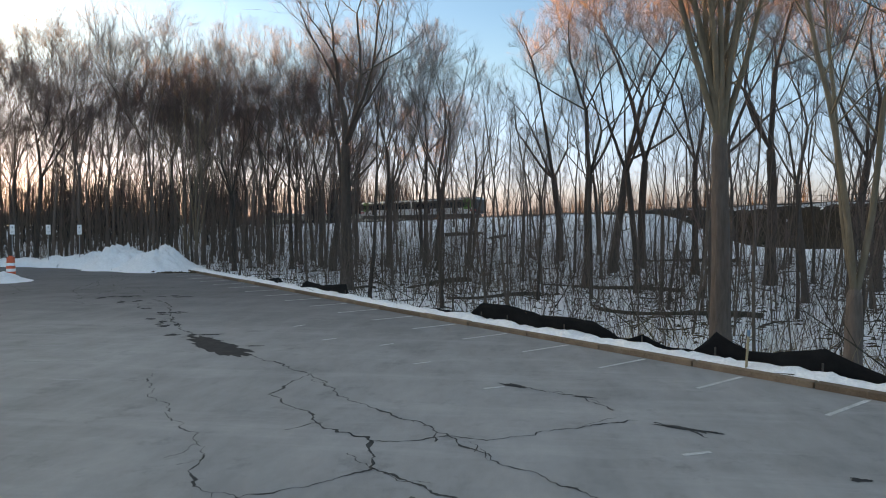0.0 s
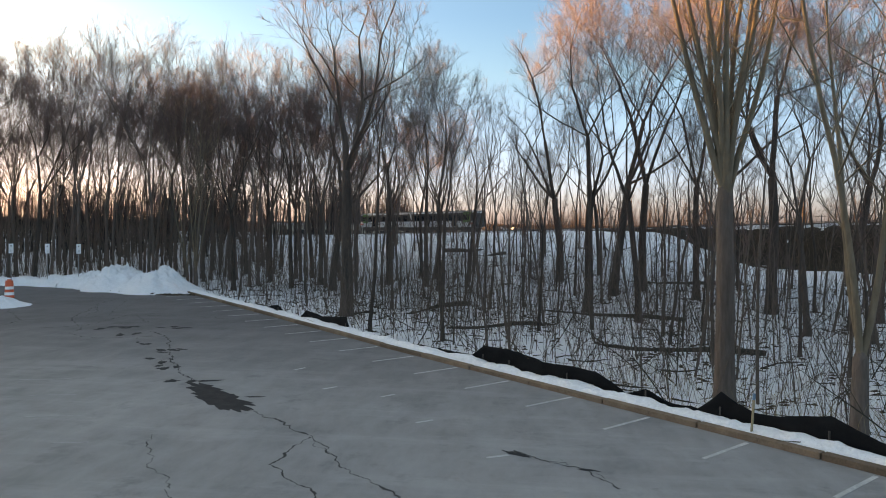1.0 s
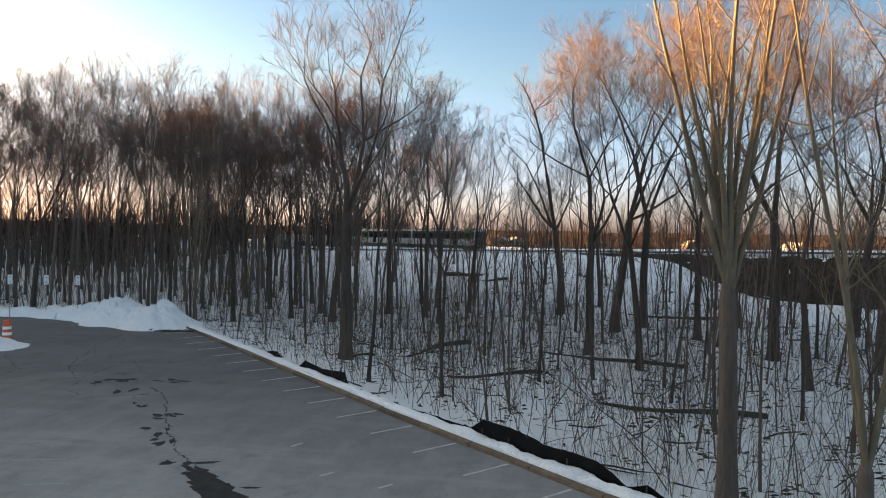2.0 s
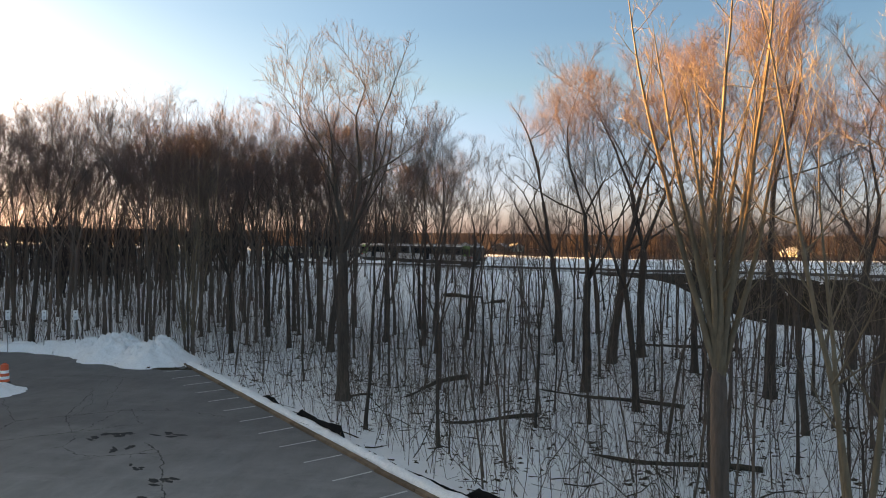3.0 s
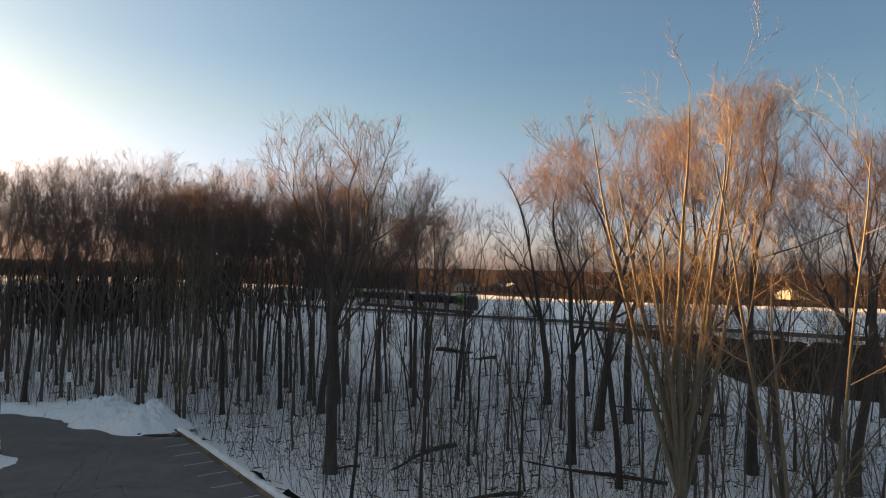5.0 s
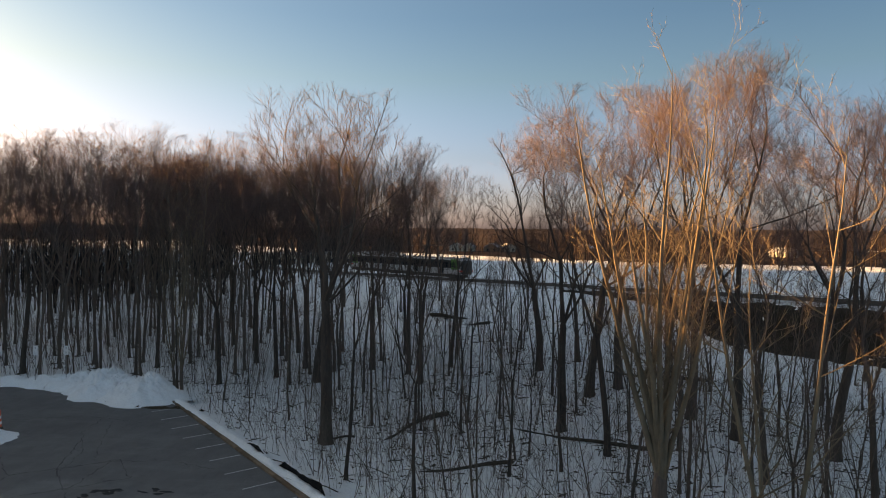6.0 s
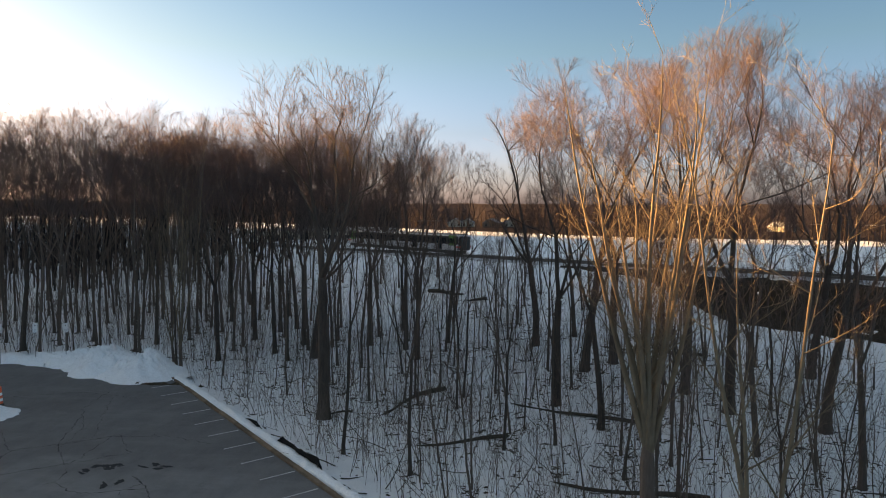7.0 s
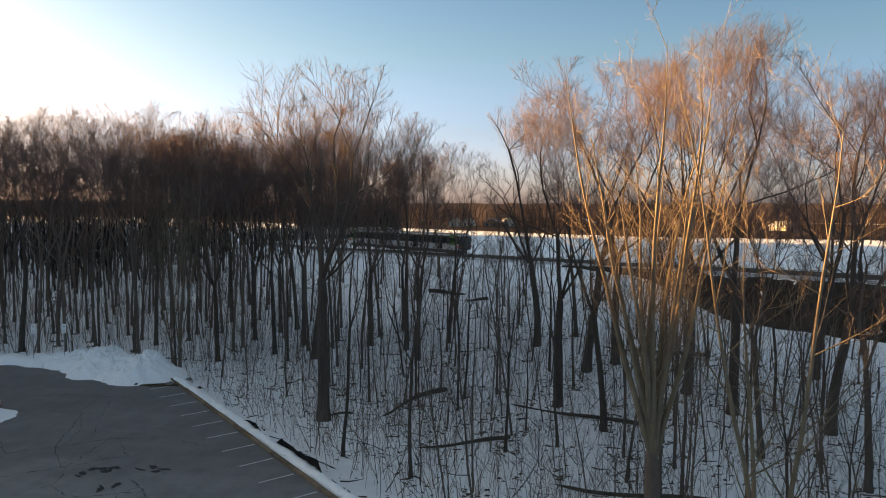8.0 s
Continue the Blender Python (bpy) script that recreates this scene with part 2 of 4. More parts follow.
def grid_mesh(name, su_s, su_u, mat, height=land):
    S, U = np.meshgrid(su_s, su_u, indexing="ij")
    X, Y = DS[0] * S + DU[0] * (U + U0), DS[1] * S + DU[1] * (U + U0)
    V = np.stack([X, Y, height(X, Y)], -1).reshape(-1, 3)
    a, b = S.shape
    i = (np.arange(a - 1)[:, None] * b + np.arange(b - 1)).ravel()
    return mesh_of(name, V, np.stack([i, i + b, i + b + 1, i + 1], 1)[:, ::-1].tolist(), mat)


def spaced(lo, hi, near, far, step_near, grow):
    out, x, d = [near], near, step_near
    while x < hi:
        d = step_near if x < far else d * grow
        x += d
        out.append(min(x, hi))
    x, d = near, step_near
    while x > lo:
        d *= grow
        x -= d
        out.append(max(x, lo))
    return np.array(sorted(set(out)))


ground = new("ground", grid_mesh("ground", spaced(-3500, 3500, -20, 110, 1.0, 1.25), spaced(-3500, 3500, 0.8, 90, 0.8, 1.25), SNOW))
tagged(ground, "snow-covered woodland floor rising to a railway bank", "ground", kind="structure")
floor_far = new("far_ground", grid_mesh("far_ground", np.linspace(-500, 800, 80), np.concatenate([[205], np.linspace(212, 900, 60)]), FAR_FLOOR, lambda x, y: land(x, y) + 0.6 * step(205, 214, to_su(x, y)[1]) - 0.1))
tagged(floor_far, "brown leaf-strewn floor of the far woods", "ground", kind="structure")

# ---- parking lot ----
LOT = [(8.0, 15.9), (-3.6, 27.5), at_su(38, 0.95), at_su(52.6, 1.55), (-31, 50.4), (-36, 53.2), (-43, 53.9), (-80, 59), (-80, -60), (83.9, -60)]
bm = bmesh.new()
top = [bm.verts.new((x, y, 0)) for x, y in LOT]
bm.faces.new(top)
got = bmesh.ops.extrude_face_region(bm, geom=bm.faces[:])
for v in got["geom"]:
    if isinstance(v, bmesh.types.BMVert):
        v.co.z = -0.25
bmesh.ops.recalc_face_normals(bm, faces=bm.faces)
lot = new("pavement", bpy.data.meshes.new("pavement"))
bm.to_mesh(lot.data)
bm.free()
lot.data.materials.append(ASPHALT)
tagged(lot, "worn grey asphalt parking lot with cracks and faded lines", "parking lot", kind="structure")


# ---- bare trees ----
def unit(v):
    return v / np.maximum(np.linalg.norm(v, axis=-1, keepdims=True), 1e-9)


def tubes(P, R, sides):
    """Verts and faces of tapering tubes along M polylines of K points; the last point is the tip."""
    M, K, _ = P.shape
    tan = unit(np.gradient(P, axis=1))
    axis = np.eye(3)[np.argmin(np.abs(tan.mean(1)), axis=1)][:, None, :]
    n1 = unit(np.cross(tan, np.broadcast_to(axis, tan.shape)))
    n2 = np.cross(tan, n1)
    a = np.arange(sides) * 2 * np.pi / sides
    ring = P[:, : K - 1, None] + R[:, : K - 1, None, None] * (n1[:, : K - 1, None] * np.cos(a)[:, None] + n2[:, : K - 1, None] * np.sin(a)[:, None])
    per = (K - 1) * sides + 1
    V = np.concatenate([ring.reshape(M, -1, 3), P[:, K - 1 :]], 1).reshape(-1, 3)
    k, j = np.meshgrid(np.arange(K - 2), np.arange(sides), indexing="ij")
    k, j = k.ravel(), j.ravel()
    jn = (j + 1) % sides
    quad = np.stack([k * sides + j, k * sides + jn, (k + 1) * sides + jn, (k + 1) * sides + j], 1)
    j = np.arange(sides)
    tri = np.stack([(K - 2) * sides + j, (K - 2) * sides + (j + 1) % sides, np.full(sides, per - 1)], 1)
    off = (np.arange(M) * per)[:, None, None]
    faces = (quad[None] + off).reshape(-1, 4).tolist() if len(quad) else []
    return V, faces + (tri[None] + off).reshape(-1, 3).tolist()


def joined(name, sets, mat):
    V, F, n = [], [], 0
    for v, f in sets:
        V.append(v)
        F += [[i + n for i in face] for face in f]
        n += len(v)
    return mesh_of(name, np.concatenate(V), F, mat)


def run(rng, P0, D0, L, K, up, wig):
    """Polylines from the points P0 along D0, bending upwards and wandering."""
    M = len(P0)
    P, d = [P0], D0
    for i in range(K - 1):
        d = unit(d + np.array([0, 0, up]) / (K - 1) + wig * rng.normal(size=(M, 3)))
        P.append(P[-1] + d * (L / (K - 1))[:, None])
    return np.stack(P, 1)


def spawn(rng, P, R, n, t0, t1, ang, lenf, K, up, wig, rf, low=0.004, shrink=0.55, bias=1.0):
    """n side branches on each of the polylines."""
    M, Kp, _ = P.shape
    L = np.linalg.norm(np.diff(P, axis=1), axis=-1).sum(1)
    t = t0 + (t1 - t0) * ((np.arange(n)[None] + rng.random((M, n))) / n) ** bias
    x = t * (Kp - 1)
    i = np.clip(x.astype(int), 0, Kp - 2)
    f = (x - i)[..., None]
    m = np.arange(M)[:, None]
    base = P[m, i] * (1 - f) + P[m, i + 1] * f
    tan = unit(P[m, i + 1] - P[m, i])
    rad = (R[m, i] * (1 - f[..., 0]) + R[m, i + 1] * f[..., 0]) * rf
    turn = rng.random((M, 1)) * 6.28 + np.arange(n)[None] * 2.4 + rng.normal(size=(M, n)) * 0.4
    ref = np.where(np.abs(tan[..., 2:]) < 0.9, np.array([0, 0, 1.0]), np.array([1.0, 0, 0]))
    a1 = unit(np.cross(tan, ref))
    a2 = np.cross(tan, a1)
    side = a1 * np.cos(turn)[..., None] + a2 * np.sin(turn)[..., None]
    an = radians(ang) * (1 + 0.25 * rng.normal(size=(M, n)))[..., None]
    d = unit(np.cos(an) * tan + np.sin(an) * side)
    ln = (L[:, None] * lenf * (1 - shrink * (t - t0) / max(t1 - t0, 1e-6)) * (0.7 + 0.6 * rng.random((M, n)))).ravel()
    Q = run(rng, base.reshape(-1, 3), d.reshape(-1, 3), ln, K, up, wig)
    rr = np.minimum(np.maximum(rad.ravel(), low), 0.003 + 0.012 * ln)[:, None] * np.linspace(1, 0.12, K)[None]
    return Q, rr


def tree_meshes(seed, H, r0, clear, limbs, ang, lenf, up, n2, n3, n4, stems, fan, fork, twig_r, bark, twig, wig=0.03, shrink=0.4, k3=2):
    """Trunk (with its stems and limbs) and crown (branches and twigs) of a bare tree of several stems that rise from one foot."""
    rng = np.random.default_rng(seed)
    K = 14
    base = run(rng, np.array([[0.0, 0.0, -0.5]]), np.array([[0.0, 0.0, 1.0]]), np.array([fork + 0.5]), 8, 0.1, wig)
    rad = r0 * np.linspace(1.0, 0.72, 8)[None]
    rad[0, :2] *= (1.5, 1.12)
    rad[0, -1] = r0 * 0.3
    wood = [tubes(base, rad, 10)]
    T, TR = [], []
    for k in range(stems):
        a = 6.28 * k / stems + rng.random()
        f = fan * (0.35 + 1.2 * rng.random())
        j = (0.8 + 0.19 * rng.random()) * 7
        i = min(int(j), 6)
        start = base[:, i] * (1 - (j - i)) + base[:, i + 1] * (j - i)
        long = H * (1 if k == 0 else 0.72 + 0.28 * rng.random()) - start[0, 2]
        D = unit(np.array([[f * math.cos(a), f * math.sin(a), 1.0]]))
        T.append(run(rng, start, D, np.array([long]), K, 0.3, wig)[0])
        TR.append(r0 * 0.36 * (0.04 + 0.96 * (1 - np.linspace(0, 1, K)) ** 0.85))
    T, TR = np.array(T), np.array(TR)
    L1, R1 = spawn(rng, T, TR, limbs, clear, 0.98, ang, lenf, 7, up, 0.055, 0.5, 0.012, shrink)
    wood += [tubes(T, TR, 8), tubes(L1, R1, 5)]
    L2, R2 = spawn(rng, L1, R1, n2, 0.15, 1.0, 36, 0.46, 4, 0.35, 0.05, 0.6, 0.008, 0.35, 0.75)
    L3, R3 = spawn(rng, L2, R2, n3, 0.15, 1.0, 34, 0.44, k3, 0.25, 0.04, 0.6, twig_r, 0.2, 0.8)
    L4, R4 = spawn(rng, L3, R3, n4, 0.2, 1.0, 34, 0.55, 2, 0.08, 0.04, 0.7, twig_r * 0.75, 0.15)
    crown = [tubes(L2, R2, 3), tubes(L3, R3, 3), tubes(L4, R4, 3)]
    trunk = joined("trunk", wood, BARK)
    # the old bark of the foot stays brown, the young stems are pale
    trunk.materials.append(bark)
    young = np.ones(len(trunk.polygons), np.int32)
    young[: len(wood[0][1])] = 0
    trunk.polygons.foreach_set("material_index", young)
    return trunk, joined("crown", crown, twig)


def forked_tree(seed, H, r0, clear=0.45, wide=5.0, levels=6, lean=(0.0, 0.0), twig_r=0.009, n3=6, n4=3, limbs=3, bark=None, twig=None, open_=1.0, sides=9, gnarl=0.05, low_limbs=2):
    """Trunk (with its limbs) and crown (branches and twigs) of a bare tree that forks again and again."""
    rng = np.random.default_rng(seed)
    bole = run(rng, np.array([[0.0, 0.0, -0.5]]), unit(np.array([[lean[0], lean[1], 1.0]])), np.array([clear * H + 0.5]), 9, 0.05, 0.028)
    rad = r0 * np.linspace(1.0, 0.74, 9)[None]
    rad[0, :2] *= (1.55, 1.14)
    wood, crown, ends = [tubes(np.concatenate([bole, bole[:, -1:] + 0.2 * (bole[:, -1:] - bole[:, -2:-1])], 1), np.concatenate([rad, rad[:, -1:] * 0.8], 1), sides)], [], []
    high = H * (1 - clear)
    mid = H * (clear + 0.42 * (1 - clear))
    axes = np.array([wide, wide, H - mid])

    def reach(P, D):
        # the way along D to the crown's rounded outline
        v = (P - np.stack([lean[0] * P[:, 2], lean[1] * P[:, 2], np.full(len(P), mid)], 1)) / axes
        w = D / axes
        v[:, 2], w[:, 2] = np.where(v[:, 2] > 0, v[:, 2], 0.4 * v[:, 2]), np.where(v[:, 2] > 0, w[:, 2], 0.4 * w[:, 2])
        aa, bb, cc = (w * w).sum(1), (v * w).sum(1), (v * v).sum(1) - 1
        return np.where(cc > 0, 0, (-bb + np.sqrt(np.maximum(bb * bb - aa * cc, 0))) / aa)

    P0, D0 = bole[:, -1], unit(bole[:, -1] - bole[:, -2])
    R0, L0 = rad[:, -1], np.array([high * 0.3])
    if low_limbs:
        Q, QR = spawn(rng, bole, rad, low_limbs, 0.45, 0.96, 58 * open_, 0.22, 5, 0.55, 0.1, 0.34, 0.02, 0.2)
        wood.append(tubes(Q, QR, 5))
        ends.append((Q, QR))
    for level in range(levels):
        n = len(P0)
        keep = [(0.7, 0.92, 14 if level else 12, 1.0), (0.5, 0.84, 36 if level else 27, 1.0), (0.42, 0.76, 48 if level else 36, 1.0 if level == 0 and limbs > 2 else 0.3)]
        if level == 0 and limbs > 3:
            keep.append((0.52, 0.85, 32, 1.0))
        turn0 = rng.random(n) * 6.283
        Pn, Dn, Rn, Ln = [], [], [], []
        ref = np.where(np.abs(D0[:, 2:]) < 0.9, np.array([0, 0, 1.0]), np.array([1.0, 0, 0]))
        a1 = unit(np.cross(D0, ref))
        a2 = np.cross(D0, a1)
        for k, (rf, lf, ang, chance) in enumerate(keep):
            m = rng.random(n) < chance
            turn = turn0 + (0, 3.14, 1.6, 4.6)[k] + rng.normal(size=n) * 0.45
            an = np.radians(ang * open_) * np.clip(1 + 0.32 * rng.normal(size=n), 0.2, 1.8)
            d = np.cos(an)[:, None] * D0 + np.sin(an)[:, None] * (a1 * np.cos(turn)[:, None] + a2 * np.sin(turn)[:, None])
            d = unit(d + np.array([0, 0, 0.13 if sides < 7 else 0.08]))
            Pn.append(P0[m])
            Dn.append(d[m])
            Rn.append((R0 * rf)[m])
            Ln.append((L0 * (1.0 if level == 0 else lf) * (0.72 + 0.5 * rng.random(n)))[m])
        P0, D0, R0, L0 = (np.concatenate(v) for v in (Pn, Dn, Rn, Ln))
        K = 6 if level < 2 else 4 if level < 4 else 3
        L0 = np.maximum(np.minimum(L0, reach(P0, D0) * (0.75 + 0.4 * rng.random(len(L0)))), 0.55 * L0)
        Q = run(rng, P0, D0, L0, K, 0.14, gnarl * (1.2 if level else 0.9))
        last = level == levels - 1
        QR = np.maximum(R0, twig_r)[:, None] * np.linspace(1, 0.3 if last else 0.84, K)[None]
        # the tubes run on a little, so that the next fork starts inside them
        T = np.concatenate([Q, Q[:, -1:] + 0.12 * (Q[:, -1:] - Q[:, -2:-1])], 1)
        TR = np.concatenate([QR, QR[:, -1:] * 0.7], 1)
        (wood if level < 3 else crown).append(tubes(T, TR, max(3, (7, 6, 5, 4, 3, 3, 3, 3)[level] - (sides < 7))))
        if level >= levels - 4:
            ends.append((Q, QR))
        P0, D0, R0 = Q[:, -1], unit(Q[:, -1] - Q[:, -2]), QR[:, -1]
    for i, (Q, QR) in enumerate(ends):
        long = np.clip(0.11 * high, 0.7, 1.7) * (1.45 if sides < 7 else 1.0)
        L = np.linalg.norm(np.diff(Q, axis=1), axis=-1).sum(1)
        T, TR = spawn(rng, Q, QR, n3 if i else n3 + 3, 0.2, 1.0, 36 * open_, 1.0, 2 if sides < 7 else 3, 0.45, 0.06, 0.5, twig_r, 0.2)
        f = np.repeat(np.minimum(1.0, long / np.maximum(L, 0.05)) * (0.7 + 0.6 * rng.random(len(L))), T.shape[0] // len(L))
        keep = rng.random(len(T)) < np.repeat(np.clip(L / 1.6, 0.2, 1.0), T.shape[0] // len(L))
        T, TR = (T[:, :1] + (T - T[:, :1]) * f[:, None, None])[keep], TR[keep]
        crown.append(tubes(T, TR, 3))
        if n4:
            U, UR = spawn(rng, T, TR, n4, 0.2, 1.0, 32, 0.7, 2, 0.3, 0.05, 0.7, twig_r * 0.75, 0.15)
            crown.append(tubes(U, UR, 3))
    tips = np.concatenate([v for v, f in crown])
    up = H / np.quantile(tips[:, 2], 0.94 if sides < 7 else 0.99)

    def fitted(v):
        q = v.copy()
        q[:, 2] *= 1 + (up - 1) * np.clip(q[:, 2] / (clear * H), 0, 1)
        over = np.maximum(q[:, 2] - 0.93 * H, 0)
        q[:, 2] -= over - 0.07 * H * np.tanh(over / (0.07 * H))
        return q

    return joined("trunk", [(fitted(v), f) for v, f in wood], bark or BARK), joined("crown", [(fitted(v), f) for v, f in crown], twig or TWIG)


placed = []


def tree(label, x, y, meshes, group="", turn=0.0, size=1.0, category="tree", z=None):
    t = thing("tree", label, category, group, m=pose(x, y, float(land(x, y)) if z is None else z, 0, 0, turn) @ Matrix.Scale(size, 4))
    placed.append((x, y))
    hang("trunk", meshes[0], t)
    hang("crown", meshes[1], t)
    return t


# large trees that stand by themselves
big = forked_tree(11, 24.0, 0.4, 0.4, 5.8, 6, twig_r=0.012, n3=7, n4=2, limbs=4, gnarl=0.07, low_limbs=3, open_=1.15, bark=DARK_BARK, twig=DARK_TWIG)
tree("large bare tree with thick forking limbs above the snow", -10.2, 43.5, big)
clump = tree_meshes(9, 19.3, 0.29, 0.2, 13, 38, 0.17, 0.35, 5, 4, 2, stems=12, fan=0.25, fork=7.3, wig=0.03, bark=PALE_BARK, twig=PALE_TWIG, twig_r=0.006, k3=2, shrink=0.3)
tree("pale many-stemmed bare tree behind the black fence", 7.15, 20.1, clump)
pair = tree_meshes(8, 18.5, 0.24, 0.26, 12, 48, 0.24, 0.35, 5, 4, 2, stems=3, fan=0.17, fork=2.6, wig=0.03, bark=PALE_BARK, twig=PALE_TWIG, twig_r=0.006, k3=2, shrink=0.4)
tree("pale bare tree with rising stems behind the black fence", 9.65, 17.75, pair, turn=200)

grey_stems = tree_meshes(31, 21.5, 0.17, 0.3, 11, 34, 0.2, 0.35, 5, 4, 1, stems=4, fan=0.2, fork=2.2, wig=0.03, bark=PALE_BARK, twig=PALE_TWIG, twig_r=0.01, shrink=0.4)
tree("slender pale-grey tree with several rising stems behind the snow pile", -26.2, 54.6, grey_stems)
tree("slender pale-grey tree leaning over the snow pile", -28.4, 57.5, grey_stems, turn=130, size=0.9)
WIDE = [forked_tree(60 + i, 24, 0.33, 0.34, 5.4, 6, twig_r=0.011, n3=9, n4=2, limbs=3 + i % 2, open_=1.1, bark=DARK_BARK) for i in range(4)]
MID = [forked_tree(100 + i, 24, 0.15, 0.38, 4.4, 5, twig_r=0.012, n3=8, n4=2, sides=6, low_limbs=2, open_=1.05) for i in range(6)]
SLIM = [forked_tree(170 + i, 20, 0.13, 0.42, 2.6, 5, twig_r=0.009, n3=5, n4=2, sides=7, bark=DARK_BARK, twig=DARK_TWIG) for i in range(3)]
FULL = [forked_tree(150 + i, 23, 0.24, 0.38, 4.4, 6, twig_r=0.011, n3=7, n4=2, sides=8, bark=DARK_BARK) for i in range(5)]
FAR = [forked_tree(200 + i, 24, 0.15, 0.36, 4.4, 5, twig_r=0.014, n3=7, n4=2, sides=5, low_limbs=2, open_=1.05) for i in range(6)]
WOOD = "trees of the wood"
rng = random.Random(3)


def stand(rows, kinds, high0, label):
    for n, (x, y, high) in enumerate(rows):
        tree(label, x, y, kinds[n % len(kinds)], WOOD, rng.random() * 360, high / high0)


stand([(5.8, 48.6, 23), (4.7, 66.5, 26), (8.7, 58.0, 27.5), (15.6, 51.8, 26), (17.5, 47.0, 26.5), (22.3, 43.4, 24), (11.5, 60.6, 27), (26, 55, 24), (-12.4, 68.0, 22), (-16.5, 62.0, 24)], WIDE, 24, "tall bare tree with a broad crown of reddish twigs")
stand([(-7.1, 37.0, 17), (-2.7, 34.3, 16), (1.3, 51.0, 14), (5.3, 40.1, 15), (-18.6, 60.4, 18), (-13.4, 58.8, 17), (-11, 58.1, 17), (2.9, 73.4, 14), (-4.6, 78.4, 15), (-4.1, 71.6, 16), (5.6, 58.5, 18), (-27.6, 56.5, 16), (8.6, 34.9, 13), (11.6, 37.5, 15), (14.0, 33.0, 13), (20.6, 48.0, 17), (25.0, 40.0, 15)], SLIM, 20, "thin straight bare tree standing in the snow")
stand([(8.4, 43.2, 20), (16.9, 39.6, 18), (20.6, 35.1, 18), (-25.1, 59.6, 20), (14.4, 54.2, 25), (30, 47, 23), (33, 62, 22), (38, 52, 22), (-46.5, 61.5, 25)], FULL, 23, "bare grey-brown tree standing in the snow")
stand([(-35.0, 66.3, 20), (-33, 81, 23), (-28.9, 77.6, 23), (-25.6, 69.8, 22), (-24.4, 74.5, 22), (-23.2, 76.8, 23), (-10.1, 74.9, 19), (-8.1, 72.5, 21), (8.7, 68.9, 20), (-19.5, 68.0, 23), (-21.0, 63.5, 21), (-6.5, 62.0, 23), (-8.3, 66.0, 23.5), (-4.3, 68.5, 21)], FULL, 23, "slender bare tree standing in the snow")
rng = random.Random(5)


def scatter(n, s0, s1, u0, u1, gap, ok=lambda s, u: True):
    out, tries = [], 0
    while len(out) < n and tries < n * 60:
        tries += 1
        s, u = rng.uniform(s0, s1), rng.uniform(u0, u1)
        x, y = at_su(s, u)
        if ok(s, u) and not on_lot(x, y - 2.0) and all((x - a) ** 2 + (y - b) ** 2 > gap * gap for a, b in placed):
            placed.append((x, y))
            out.append((x, y))
    return out


for x, y in scatter(80, 58, 105, -12, 28, 2.6):
    tree("bare tree in the dense wood behind the snow bank", x, y, (MID if rng.random() < 0.55 else FAR)[rng.randrange(6)], WOOD, rng.random() * 360, rng.uniform(0.95, 1.04))
for x, y in scatter(55, 68, 125, -36, -10, 3.0):
    tree("bare tree in the dense wood beside the lot", x, y, FAR[rng.randrange(6)], WOOD, rng.random() * 360, rng.uniform(0.93, 1.06))
for x, y in scatter(52, 105, 165, -30, 46, 3.4):
    tree("bare tree deep in the wood", x, y, FAR[rng.randrange(6)], WOOD, rng.random() * 360, rng.uniform(0.85, 1.1))
for x, y in scatter(32, 120, 180, 46, 90, 3.5, lambda s, u: u < 60 or u > 74):
    tree("bare tree beside the railway", x, y, FAR[rng.randrange(6)], WOOD, rng.random() * 360, rng.uniform(0.7, 1.0))
for x, y in scatter(16, 70, 110, 28, 52, 4.0):
    tree("bare tree on the snowy slope below the track", x, y, MID[rng.randrange(6)], WOOD, rng.random() * 360, rng.uniform(0.6, 0.9))

for x, y in scatter(75, 2, 62, 10, 50, 2.3):
    tree("young bare tree among the saplings in the snow", x, y, SLIM[rng.randrange(3)], WOOD, rng.random() * 360, rng.uniform(0.42, 0.8))


# ---- young growth ----
def sapling_mesh(seed, H, r):
    g = np.random.default_rng(seed)
    P = run(g, np.array([[0, 0, -0.2]]), unit(np.array([[g.normal() * 0.08, g.normal() * 0.08, 1.0]])), np.array([H]), 7, 0.1, 0.05)
    R = r * np.linspace(1, 0.3, 7)[None]
    L, LR = spawn(g, P, R, 9, 0.3, 0.98, 38, 0.32, 4, 0.4, 0.1, 0.55, 0.005)
    Q, QR = spawn(g, L, LR, 4, 0.25, 1, 40, 0.5, 2, 0.2, 0.1, 0.7, 0.004)
    return joined("stem", [tubes(P, R, 5)], YOUNG), joined("twigs", [tubes(L, LR, 3), tubes(Q, QR, 3)], TWIG)


SAPLINGS = [sapling_mesh(300 + i, 4.0 + 0.9 * i, 0.02 + 0.006 * i) for i in range(7)]
rng = random.Random(17)
for x, y in scatter(240, -4, 62, 2.4, 40, 0.75):
    k = rng.randrange(7)
    t = thing("sapling", "thin bare sapling rising out of the snow", "sapling", "saplings of the wood", m=pose(x, y, float(land(x, y)), 0, 0, rng.random() * 360) @ Matrix.Scale(rng.uniform(0.7, 1.5), 4))
    hang("stem", SAPLINGS[k][0], t)
    hang("crown", SAPLINGS[k][1], t)


